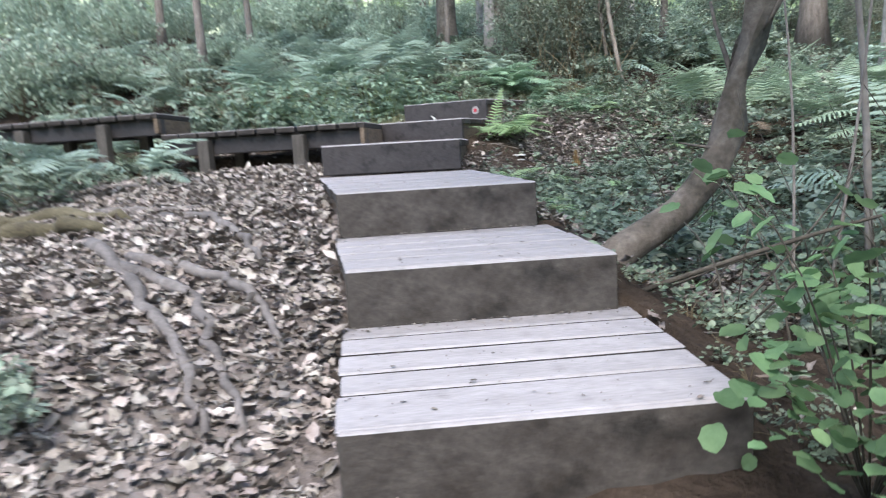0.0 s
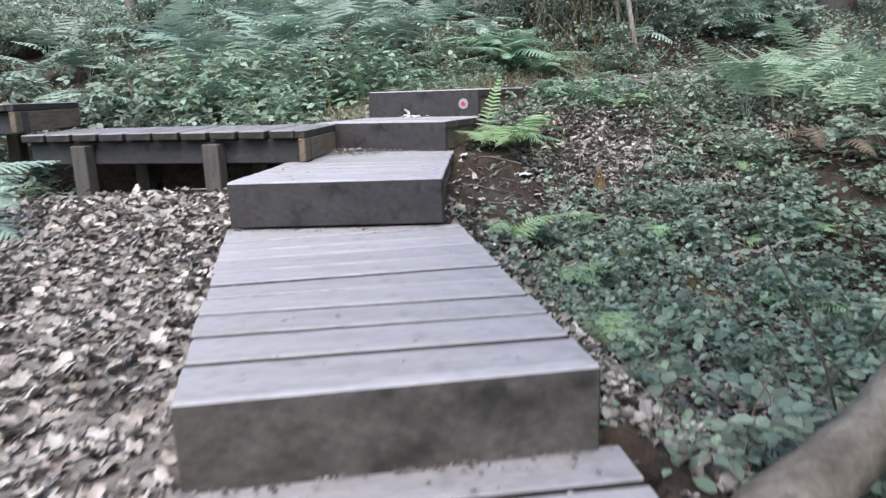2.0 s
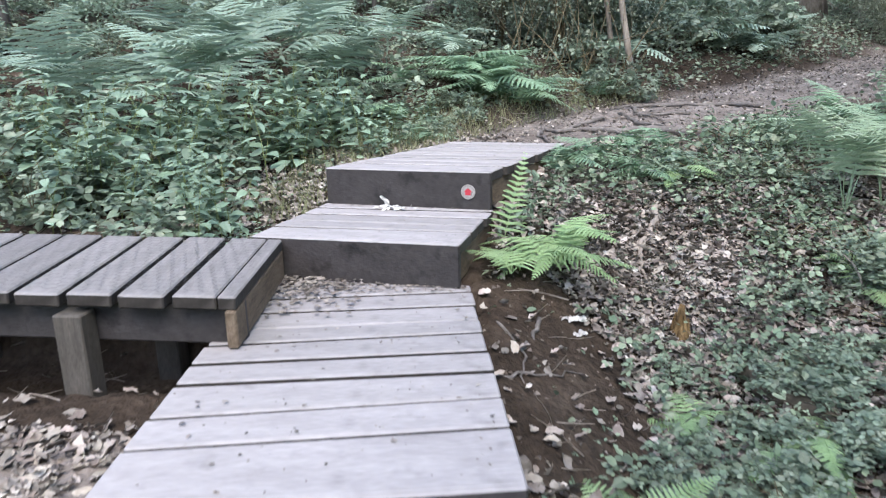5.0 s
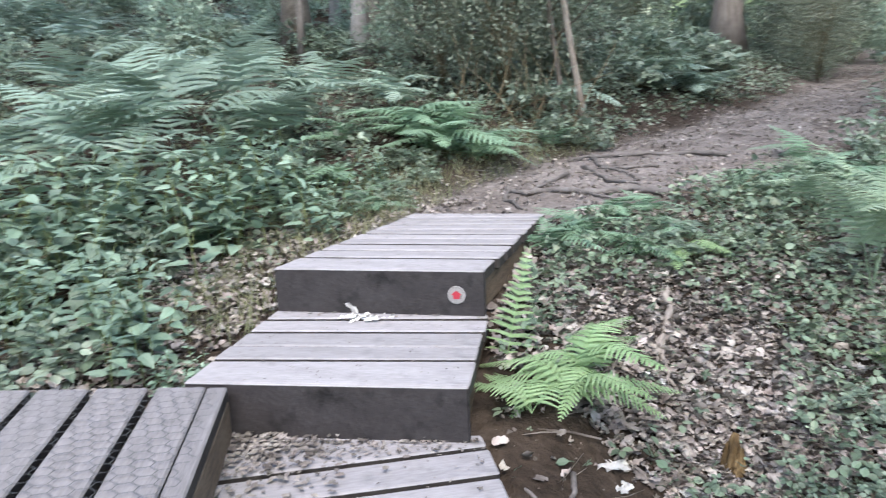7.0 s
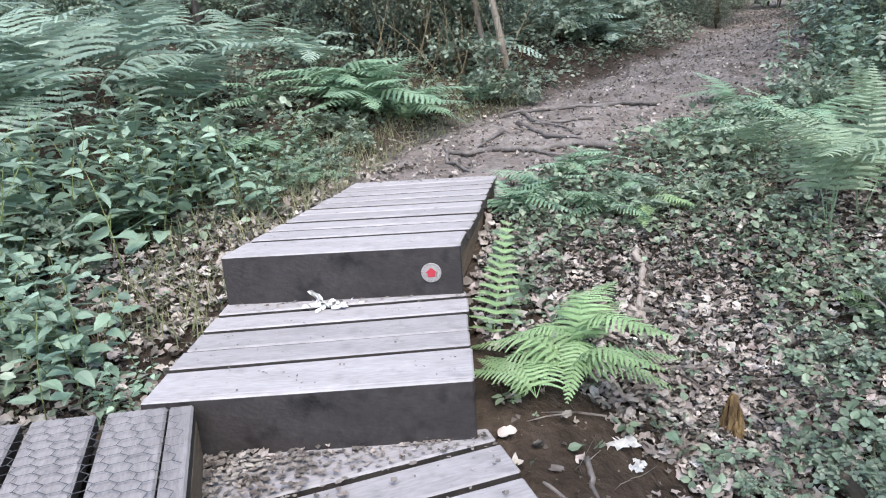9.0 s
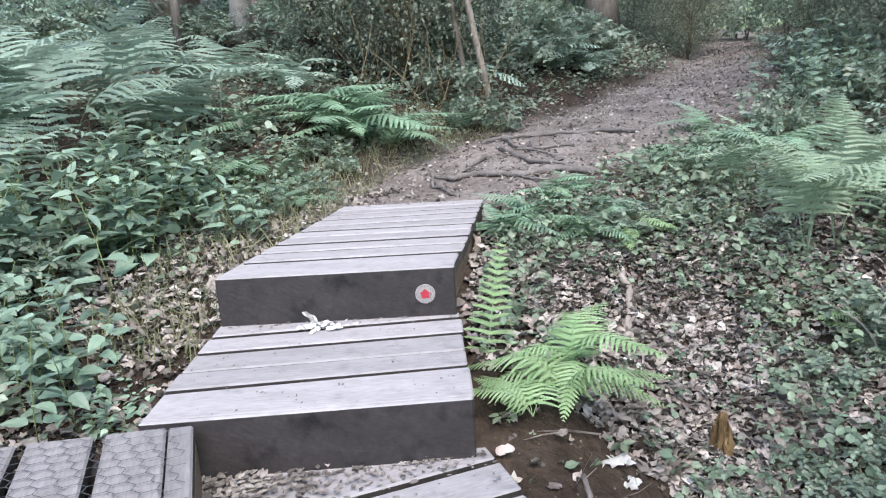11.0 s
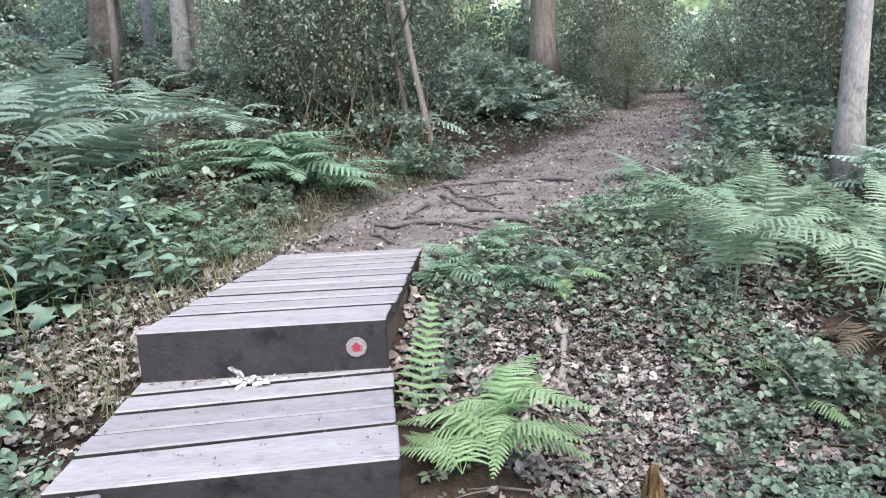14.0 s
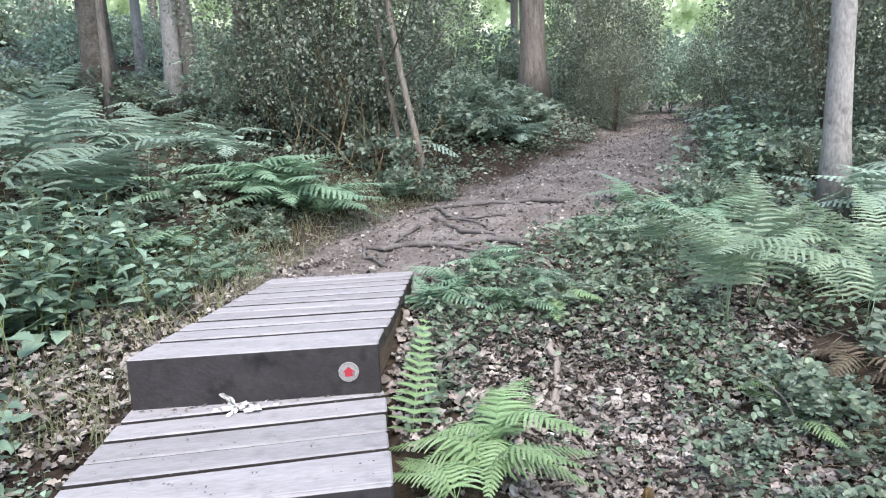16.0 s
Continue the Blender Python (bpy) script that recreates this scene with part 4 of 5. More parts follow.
    # the fern clump where the path begins, and the bracken behind the boardwalk
    for x, y, sz, c in ((-0.4, 9.25, 0.9, 16), (-0.72, 9.45, 0.9, 14), (-0.08, 9.4, 0.8, 12), (-0.5, 9.7, 0.9, 10), (-0.98, 8.3, 0.55, 6), (-0.7, 8.05, 0.45, 5), (-0.5, 7.75, 0.4, 5), (0.55, 10.4, 0.5, 6), (-1.2, 9.0, 0.6, 6)):
        fern(x, y, sz, c, "fine", rng, "dense green fern clump with arching fronds", pool=CLUMP)
    for x, y, sz, c in ((-1.55, 8.3, 1.15, 5), (-1.95, 8.7, 1.15, 5), (-2.2, 8.0, 1.25, 6), (-2.7, 8.4, 1.2, 6), (-2.6, 7.5, 1.25, 6), (-3.2, 7.7, 1.25, 6), (-3.1, 7.0, 1.2, 6), (-1.7, 7.7, 1.0, 4), (-3.7, 7.2, 1.2, 6), (-2.1, 7.2, 1.0, 4), (-1.5, 9.3, 1.0, 5), (-2.4, 9.4, 1.1, 5), (-3.5, 8.6, 1.2, 5)):
        fern(x, y, sz, c, "fine", rng, "tall pale green bracken with level spreading fronds", pool=BRACKEN)
    for x, y, sz in ((-1.25, 6.85, 1.0), (-1.1, 7.25, 1.0), (-1.5, 7.2, 1.1), (-1.55, 6.6, 1.1), (-1.9, 6.9, 1.15), (-1.9, 6.3, 1.1), (-2.3, 6.5, 1.2), (-2.3, 6.0, 1.1), (-2.75, 6.2, 1.2), (-1.2, 7.7, 0.9), (-1.6, 7.9, 1.0), (-0.85, 7.6, 0.6), (-1.0, 5.66, 0.72), (-1.3, 5.85, 0.75), (-0.72, 5.5, 0.32), (-1.55, 5.85, 0.8), (-2.7, 6.9, 1.1), (-3.2, 6.3, 1.2), (-0.75, 7.15, 0.45), (-2.0, 5.7, 0.9), (-0.7, 8.4, 0.5), (4.5, 11.6, 1.3), (4.2, 11.0, 0.9), (4.9, 11.2, 1.1)):
        place_bush(NETTLES[rng.integers(4)], x, y, rng.uniform(0, 360), sz, "clump of leafy green nettles", "nettle", "nettle clumps")
    n = 0
    while n < 150:
        x, y = rng.uniform(-10, 9), rng.uniform(0.5, 17)
        _, d, _, half = lie(x, y)
        if not clear_of(x, y, 0.5) or (y < 5.3 and -2.7 < d[0] < 0.9) or (d[0] > 0 and d[0] < 3.2 and y < 7.6) or (y >= 5.3 and d[0] < 0 and x > -2.6 and y < 10) or (1.0 < x < 3.9 and 6.2 < y < 8.8):
            continue
        n += 1
        near = math.hypot(x - 0.6, y - 3.4) < 6
        fern(x, y, rng.uniform(0.6, 1.05), int(rng.integers(5, 9)), "mid" if near else "far", rng, "green bracken fern in the undergrowth", FERN)
    n = 0
    while n < 185:
        x, y = rng.uniform(-9, 8), rng.uniform(0.5, 16)
        _, d, _, half = lie(x, y)
        if not clear_of(x, y, 0.42) or (y < 5.2 and -2.4 < d[0] < 0.9) or (d[0] > 0 and d[0] < 2.6 and 3.6 < y < 8.8 and rng.random() < 0.95) or (-1.3 < x < 0.6 and 5.0 < y < 9.6) or (-2.2 < x < 0 and 9.6 < y < 11.2 and rng.random() < 0.6):
            continue
        n += 1
        place_bush((BRAMBLES if math.hypot(x - 0.8, y - 4.5) < 5.2 else FARBRAMBLES)[rng.integers(4)], x, y, rng.uniform(0, 360), rng.uniform(0.6, 1.2), "bramble bush with dark three-part leaves", "bramble", "bramble bushes", rng.uniform(0.6, 1.1))
    for x, y, s in ((0.66, 10.5, 0.8), (0.95, 10.7, 0.7), (0.4, 10.9, 1.0), (-1.9, 6.0, 0.8), (-2.2, 5.6, 0.9), (-1.5, 6.4, 0.7), (-2.8, 5.8, 1.2), (-3.4, 6.6, 1.1), (-1.3, 8.1, 0.7), (1.6, 13.2, 1.3), (2.0, 13.8, 1.4), (2.4, 14.6, 1.4), (1.5, 14.3, 1.5), (2.7, 15.4, 1.3), (2.2, 16, 1.5)):
        place_bush(BRAMBLES[rng.integers(4)], x, y, rng.uniform(0, 360), s, "bramble bush with dark three-part leaves", "bramble", "bramble bushes")
    for k in range(26):
        x, y = rng.uniform(1.2, 3.6), rng.uniform(12.6, 15.8)
        if clear_of(x, y, 0.35):
            fern(x, y, rng.uniform(0.5, 0.85), 7, "far", rng, "green bracken fern at the foot of the tall trunk", FERN)
    for k in range(26):
        x, y = rng.uniform(1.25, 2.7), rng.uniform(4.4, 6.3)
        if math.hypot(x - 1.3, y - 6.2) > 0.45 and lie(x, y)[1][0] > 0.95 and math.hypot(x - 1.46, y - 5.76) > 0.2:
            place_bush(BRAMBLES[rng.integers(4)], x, y, rng.uniform(0, 360), rng.uniform(0.25, 0.45), "small bramble shoot among ground ivy", "bramble", "bramble bushes", 0.8)
    for k in range(22):
        x, y = rng.uniform(-1.4, 0.1), rng.uniform(7.5, 9.2)
        if clear_of(x, y, 0.22):
            place_bush(BRAMBLES[rng.integers(4)], x, y, rng.uniform(0, 360), rng.uniform(0.28, 0.5), "small bramble shoot among ground ivy", "bramble", "bramble bushes", 0.8)
    for k in range(80):
        x, y = rng.uniform(1.2, 4.4), rng.uniform(3.8, 9.0)
        if clear_of(x, y, 0.4) and not (x < 1.65 and 5.4 < y < 6.8) and not (x < 1.6 and y < 6.4):
            if k % 4 == 0:
                fern(x, y, rng.uniform(0.22, 0.4), 5, "fine", rng, "small green fern among ground ivy on the bank", pool=SPREAD)
            place_bush(BRAMBLES[rng.integers(4)], x, y, rng.uniform(0, 360), rng.uniform(0.3, 0.6), "small bramble shoot among ground ivy", "bramble", "bramble bushes", 0.7)
    n = 0
    for x, y, s in ((3.1, 2.2, 0.4), (3.5, 2.5, 0.6), (4.0, 2.1, 0.9), (3.9, 2.9, 0.9), (4.3, 1.5, 1.0), (3.4, 3.4, 0.7), (3.0, 3.6, 0.5)):
        place_bush(BRAMBLES[rng.integers(4)], x, y, rng.uniform(0, 360), s, "low dark bramble in the hollow beside the steps", "bramble", "bramble bushes")
    for x, y, s in ((1.3, 0.3, 0.55), (1.15, 0.02, 0.6), (0.5, 0.6, 0.6)):
        place_bush(BRAMBLES[rng.integers(4)], x, y, rng.uniform(0, 360), s, "small bramble growing through the leaf litter", "bramble", "bramble bushes")
    for fl, fr, br, bl, top, joints in STEPS[:3]:
        for k in range(len(joints) + 1):
            w = (k + 0.5) / (len(joints) + 1)
            x, y = fr[0] + (br[0] - fr[0]) * w + rng.uniform(0.13, 0.3), fr[1] + (br[1] - fr[1]) * w + rng.uniform(0.08, 0.16)
            if math.hypot(x - 2.4, y - 2.5) > 0.22 and not on_wood(np.array([x]), np.array([y]), 0.1)[0]:
                place_bush(LOWIVY[rng.integers(3)], x, y, rng.uniform(0, 360), rng.uniform(0.36, 0.52), "low leaves growing against the timber step", "ivy", "ivy patches")
    while n < 105:
        x, y = rng.uniform(0.6, 5.5), rng.uniform(0.2, 9.5)
        _, d, _, half = lie(x, y)
        if d[0] < 0.75 or (y < 2.4 and x < 4) or not clear_of(x, y, 0.3) or (d[0] < 1.5 and 4.4 < y < 6.7) or (math.hypot(x - 2.5, y - 2.6) < 0.5) or (math.hypot(x - 1.35, y - 6.2) < 0.75):
            continue
        n += 1
        place_bush(LOWIVY[rng.integers(3)], x, y, rng.uniform(0, 360), rng.uniform(0.5, 1.1), "low patch of ground ivy leaves", "ivy", "ivy patches")


undergrowth()


def hazel():
    """The sapling by the lowest steps, with round leaves on thin shoots."""
    rng = np.random.default_rng(77)
    x, y = 3.38, 1.0
    gz = float(ground_z(x, y)[0])
    b = thing("hazel_sapling", "young hazel sapling with round bright green leaves", "sapling", Matrix.Translation((x, y, gz)))
    pos, yaw = [], []
    for i in range(15):
        a, r, h = rng.uniform(1.9, 5.9), rng.uniform(0.08, 0.46), rng.uniform(0.28, 0.74)
        pts = [(r * math.cos(a) * t, r * math.sin(a) * t, h * (1 - (1 - t) ** 1.7)) for t in np.linspace(0, 1, 6)]
        bm = bmesh.new()
        tube(bm, pts, [0.0035 * (1 - 0.7 * t) for t in np.linspace(0, 1, 6)], 5)
        part("stem", bm, BRANCH, b)
        for p in pts[2:]:
            for _ in range(5):
                pos.append(np.array(p) + rng.normal(0, 0.06, 3))
                yaw.append(a - math.pi / 2 + rng.normal(0, 0.9))
    pos = np.array(pos)
    v, f = stamp(ROUND, pos, rotations(len(pos), rng, 0.4, np.array(yaw)), 0.056 * rng.uniform(0.6, 1.25, len(pos)))
    part("foliage", mesh_np("foliage", v, f, True), HAZEL, b)


hazel()


# ---- leaf litter, ivy carpet and grass ----
def litter():
    rng = np.random.default_rng(81)

    def spread(n, xr, yr, keep):
        x, y = rng.uniform(*xr, n), rng.uniform(*yr, n)
        _, d, _, half = lie(x, y)
        k = keep(x, y, d, half) & ~on_wood(x, y, 0.015) & ~((inside(DECK, x, y, 0.3) | inside(FAR_DECK, x, y, 0.1)) & (rng.random(n) < 0.97))
        return x[k], y[k]
    # the bare slope beside the lower steps
    x1, y1 = spread(58000, (-2.6, 2.6), (-1.6, 5.4), lambda x, y, d, h: (d < -0.3) & (d > -3.2 + 0.5 * wave(x, y)))
    x2, y2 = spread(30000, (0.5, 3.4), (2.6, 7.8), lambda x, y, d, h: (d > 0.4) & (d < 2.6) & ((d > 1.15) | (y < 4.3) | (y > 5.75) | (rng.random(len(x)) < 0.05)))
    x6, y6 = spread(700, (1.0, 5.0), (-4, 3.2), lambda x, y, d, h: (d > 0.45) | (y < 0))
    x7, y7 = spread(5200, (0.75, 2.1), (5.4, 7.0), lambda x, y, d, h: (((x - 1.35) / 0.62) ** 2 + ((y - 6.2) / 0.75) ** 2 < 1))
    x3, y3 = spread(6500, (-1.6, 0.2), (5.1, 8.2), lambda x, y, d, h: (d < -0.4) & (d > -1.5))
    x4, y4 = spread(34000, (-1, 10), (7.3, 25), lambda x, y, d, h: (np.abs(d) < h + 0.5) & ((np.abs(d) > h * 0.6) | (rng.random(len(x)) < 0.75)))
    x5, y5 = spread(6000, (-6, 6), (-3, 12), lambda x, y, d, h: np.abs(d) > 1.0)
    x, y = np.concatenate([x1, x2, x3, x4, x5, x6, x7]), np.concatenate([y1, y2, y3, y4, y5, y6, y7])
    z = ground_z(x, y) + rng.uniform(0.0, 0.022, len(x))
    size, turn, pos = rng.uniform(0.024, 0.062, len(x)) * np.where(y > 7.3, 0.75, 1.0), rotations(len(x), rng, 0.3), np.column_stack([x, y, z])
    v1, f1 = stamp(LOBED, pos[::3], turn[::3], size[::3] * 1.15)
    v2, f2 = stamp(CURLED, np.delete(pos, np.s_[::3], 0), np.delete(turn, np.s_[::3], 0), np.delete(size, np.s_[::3]))
    v, f = np.vstack([v1, v2]), np.vstack([f1, f2 + len(v1)])
    v = v + rng.normal(0, 1, v.shape) * (0.0032, 0.0032, 0.0036)
    tagged(part("leaf_litter", mesh_np("leaf_litter", v, f, True), LITTER), "pale dry fallen leaves covering the ground", "leaf litter", kind="stuff")
    # clods and small stones on the bare earth
    n = 40000
    x, y = rng.uniform(-0.5, 9, n), rng.uniform(3.8, 24, n)
    _, d, _, half = lie(x, y)
    ok = ~on_wood(x, y, 0.03) & (((np.abs(d) < half + 0.3) & (y > 7.2)) | ((d > 0.4) & (d < 1.3) & (y < 6.2)))
    x, y = x[ok], y[ok]
    clod = ([(0.5, 0, 0), (-0.4, 0.4, 0), (-0.3, -0.45, 0.05), (0.05, 0.05, 0.45)], [(0, 1, 3), (1, 2, 3), (2, 0, 3)])
    v, f = stamp(clod, np.column_stack([x, y, ground_z(x, y) - 0.001]), rotations(len(x), rng, 0.2), 0.006 + 0.03 * rng.random(len(x)) ** 3)
    tagged(part("soil_clods", mesh_np("soil_clods", v, f), CLOD), "small clods and stones on the bare earth", "clods", kind="stuff")
    # fallen twigs
    n = 2600
    x, y = rng.uniform(-2.5, 4.5, n), rng.uniform(-0.5, 9.5, n)
    _, d, _, half = lie(x, y)
    ok = ~on_wood(x, y, 0.12) & ((np.abs(d) > half) | (rng.random(n) < 0.25))
    x, y = x[ok], y[ok]
    rod = ([(-0.5, 0, 0), (0.5, 0.06, 0.03), (0.5, 0.06, 0.055), (-0.5, 0, 0.035), (0, -0.03, 0.01), (0, -0.03, 0.05)], [(0, 4, 5), (0, 5, 3), (4, 1, 2), (4, 2, 5), (5, 4, 0), (2, 1, 4)])
    v, f = stamp(rod, np.column_stack([x, y, ground_z(x, y) + 0.012]), rotations(len(x), rng, 0.22), rng.uniform(0.06, 0.24, len(x)))
    tagged(part("fallen_twigs", mesh_np("fallen_twigs", v, f), STICK), "thin dry fallen twigs among the leaves", "twigs", kind="stuff")
    # what has gathered on the treads
    xs, ys, zs = [], [], []
    for (fl, fr, br, bl, top, _), many in zip(STEPS, (150, 130, 150, 420, 90, 40)):
        for _ in range(many):
            u, w = rng.uniform(0.02, 0.98), 1 - abs(rng.normal(0, 0.045)) if rng.random() < 0.85 else rng.uniform(0, 1)
            w = min(max(w, 0.02), 0.97)
            p = (np.array(fl) * (1 - u) + np.array(fr) * u) * (1 - w) + (np.array(bl) * (1 - u) + np.array(br) * u) * w
            xs.append(p[0]), ys.append(p[1]), zs.append(top + 0.004)
    spread_count = len(xs)
    fl, fr, br, bl, top, _ = STEPS[3]
    for _ in range(420):  # the heap in the corner between the landing, the riser and the deck
        u, w = 0.12 + abs(rng.normal(0, 0.22)), 1 - abs(rng.normal(0, 0.1))
        if u > 0.95 or w < 0.5:
            continue
        p = (np.array(fl) * (1 - u) + np.array(fr) * u) * (1 - w) + (np.array(bl) * (1 - u) + np.array(br) * u) * w
        xs.append(p[0]), ys.append(p[1]), zs.append(top + 0.004 + 0.012 * rng.random())
    sizes = list(rng.uniform(0.007, 0.022, spread_count)) + list(rng.uniform(0.012, 0.034, len(xs) - spread_count))
    for fl, fr, br, bl, top, _ in STEPS:
        for _ in range(130):
            u, w = rng.uniform(0.02, 0.98), rng.uniform(0.02, 0.97)
            p = (np.array(fl) * (1 - u) + np.array(fr) * u) * (1 - w) + (np.array(bl) * (1 - u) + np.array(br) * u) * w
            xs.append(p[0]), ys.append(p[1]), zs.append(top + 0.003), sizes.append(rng.uniform(0.004, 0.011))
    v, f = stamp(LOBED, np.column_stack([xs, ys, zs]), rotations(len(xs), rng, 0.12), np.array(sizes))
    tagged(part("tread_debris", mesh_np("tread_debris", v, f), DEBRIS), "crumbled dry leaves gathered at the foot of each riser", "leaf debris", kind="stuff")


litter()


def bare(x, y):
    return ((x - 1.3) / 0.45) ** 2 + ((y - 6.2) / 0.52) ** 2 < 1 + 0.5 * wave(np.asarray(x) * 2.2, np.asarray(y) * 2.2)


def ivy_carpet():
    rng = np.random.default_rng(85)
    n = 55000
    x, y = rng.uniform(-6, 7, n), rng.uniform(0.3, 15, n)
    _, d, _, half = lie(x, y)
    patch = wave(x * 0.9 + 3, y * 0.9) + rng.normal(0, 0.35, n)
    ok = ~on_wood(x, y, 0.05) & ~inside(DECK, x, y, 0.1) & (np.abs(d) > half + np.where(y < 3.4, 0.15, 0.25))
    ok &= ((d > np.where(y < 3.4, 0.4, 0.55)) & (patch > np.where((y > 4.2) & (y < 9) & (d < 3), 0.38, np.where(y < 3.4, 0.6, -0.1)))) | (d < -2.6) | ((y > 5.4) & (d < -0.8))
    ok &= ~((d > 0) & (d < 1.35) & (y > 4.3) & (y < 6.3)) & (~bare(x, y) | (rng.random(n) < 0.1))
    x, y = x[ok], y[ok]
    z = ground_z(x, y) + rng.uniform(0.015, 0.15, len(x)) * rng.random(len(x))
    v, f = stamp(OVAL, np.column_stack([x, y, z]), rotations(len(x), rng, 0.45), 0.02 + 0.045 * rng.random(len(x)) ** 1.4)
    tagged(part("ground_ivy", mesh_np("ground_ivy", v, f), IVY), "carpet of small green ivy and bramble leaves", "ground cover", kind="stuff")
    n = 60000
    x, y = rng.uniform(-5, 11, n), rng.uniform(8.5, 24, n)
    _, d, _, half = lie(x, y)
    ok = (np.abs(d) > half + 0.15 + 0.2 * wave(x * 1.3, y * 1.3)) & (np.abs(d) < half + 3.2)
    x, y = x[ok], y[ok]
    v, f = stamp(OVAL, np.column_stack([x, y, ground_z(x, y) + 0.01 + 0.22 * rng.random(len(x)) ** 1.5]), rotations(len(x), rng, 0.45), rng.uniform(0.03, 0.085, len(x)))
    tagged(part("verge_ivy", mesh_np("verge_ivy", v, f), BRAMBLE), "leafy ground cover along the path's verges", "ground cover", kind="stuff")
    n = 60000
    x, y = rng.uniform(0.4, 5.2, n), rng.uniform(3.6, 9.8, n)
    _, d, _, half = lie(x, y)
    patch = wave(x * 0.8 + 1, y * 0.8) + rng.normal(0, 0.4, n)
    ok = ~on_wood(x, y, 0.06) & (np.abs(d) > half + 0.12) & (d > 0.5) & (patch > np.where(y > 6.6, 0.05, np.where(d > 1.1, 0.15, 1.0))) & (~bare(x, y) | (rng.random(n) < 0.1))
    x, y = x[ok], y[ok]
    z = ground_z(x, y) + 0.01 + 0.16 * rng.random(len(x)) ** 2
    pos, turn, size = np.column_stack([x, y, z]), rotations(len(x), rng, 0.42), 0.016 + 0.04 * rng.random(len(x)) ** 1.8
    third = np.arange(len(x)) % 5 < 2
    v, f = stamp(OVAL, pos[~third], turn[~third], size[~third])
    v2, f2 = stamp(TRIFOLIATE, pos[third] + (0, 0, 0.03), turn[third], size[third] * 0.8)
    v, f = np.vstack([v, v2]), np.vstack([f, f2 + len(v)])
    tagged(part("bank_ivy", mesh_np("bank_ivy", v, f), IVY), "small ivy and seedling leaves covering the bank", "ground cover", kind="stuff")
    # dry grass along the edges of the path
    n = 24000
    x, y = rng.uniform(-1.5, 3.5, n), rng.uniform(5.8, 11, n)
    _, d, _, half = lie(x, y)
    ok = ~on_wood(x, y, 0.03) & (d < -half + 0.05) & (d > -half - 0.75)
    x, y = x[ok][:2800], y[ok][:2800]
    blade = ([(-0.012, 0, 0), (0.012, 0, 0), (0.008, 0.12, 0.5), (-0.008, 0.12, 0.5), (0, 0.45, 0.85)], [(0, 1, 2), (0, 2, 3), (3, 2, 4)])
    v, f = stamp(blade, np.column_stack([x, y, ground_z(x, y)]), rotations(len(x), rng, 0.4), rng.uniform(0.1, 0.24, len(x)))
    tagged(part("dry_grass", mesh_np("dry_grass", v, f), GRASS), "yellowing tufts of grass along the path edge", "grass", kind="stuff")


ivy_carpet()


# ---- roots, sticks, litter and the waymark ----
def root(points, r, name="tree_root", label="worn grey root crossing the trodden path", mat=None, category="root", lift=0.0, thin=0.35):
    rng = np.random.default_rng(int(abs(points[0][0] * 100 + points[0][1] * 10)))
    pts = []
    for (ax, ay), (bx, by) in zip(points, points[1:]):
        for k in range(5):
            t = k / 5
            x, y = ax + (bx - ax) * t + rng.normal(0, 0.012), ay + (by - ay) * t + rng.normal(0, 0.012)
            pts.append((x, y, float(ground_z(x, y)[0]) + r * 0.35 + lift + rng.normal(0, r * 0.2)))
    x, y = points[-1]
    pts.append((x, y, float(ground_z(x, y)[0]) - r * 0.3 + lift))
    bm = bmesh.new()
    n = len(pts)
    tube(bm, pts, [r * (1 - (1 - thin) * i / n) * rng.uniform(0.85, 1.15) for i in range(n)], 8)
    return tagged(part(name, bm, mat or ROOT), label, category)


for pts, r in (([(2.14, 9.85), (1.84, 10.05), (1.39, 10.05), (0.95, 10.1), (0.72, 9.9)], 0.027), ([(1.45, 8.2), (1.21, 8.32), (0.92, 8.26), (0.6, 8.46), (0.47, 8.32), (0.31, 8.45), (0.3, 8.22), (0.5, 7.8)], 0.03),
               ([(0.93, 10.05), (1.0, 9.5), (1.27, 8.95)], 0.02), ([(0.72, 9.15), (0.58, 8.75), (0.47, 8.42)], 0.02), ([(0.86, 9.45), (1.07, 8.75), (1.3, 8.45)], 0.024), ([(0.92, 8.26), (0.98, 8.1), (1.15, 8.0)], 0.014), ([(1.5, 9.4), (1.2, 9.3), (0.98, 9.4)], 0.016)):
    root(pts, r, lift=0.012)
for pts, r in (([(0.36, 1.44), (0.95, 1.18), (1.44, 0.88), (1.9, 0.55)], 0.034), ([(0.72, 1.29), (1.22, 1.19), (1.6, 0.9), (1.97, 0.62)], 0.03), ([(0.7, 1.38), (1.24, 1.34), (1.55, 1.2), (1.79, 1.01)], 0.028),
               ([(0.0, 2.21), (0.69, 1.94), (1.0, 1.75), (1.28, 1.52)], 0.03), ([(-1.5, 3.0), (-0.9, 2.95), (-0.4, 2.8)], 0.028), ([(-0.6, 2.2), (-0.2, 2.35), (0.25, 2.4)], 0.028)):
    root(pts, r, lift=0.012, label="grey root breaking through the leaf-strewn slope")
for pts, r in (([(-1.7, 1.0), (-1.15, 1.35), (-0.7, 1.6), (-0.3, 1.75), (0.05, 1.8)], 0.11), ([(-1.7, 1.2), (-1.1, 1.75), (-0.6, 2.05), (-0.2, 2.15)], 0.09), ([(-1.5, 0.8), (-0.9, 1.0), (-0.4, 1.2)], 0.08)):
    root(pts, r, "mossy_root", "thick mossy old root spreading over the leaf litter", MOSS, "root", 0.0, 0.2)
root([(0.72, 5.2), (0.86, 5.05), (0.92, 4.8)], 0.007, label="thin root hanging from the bare earth bank")
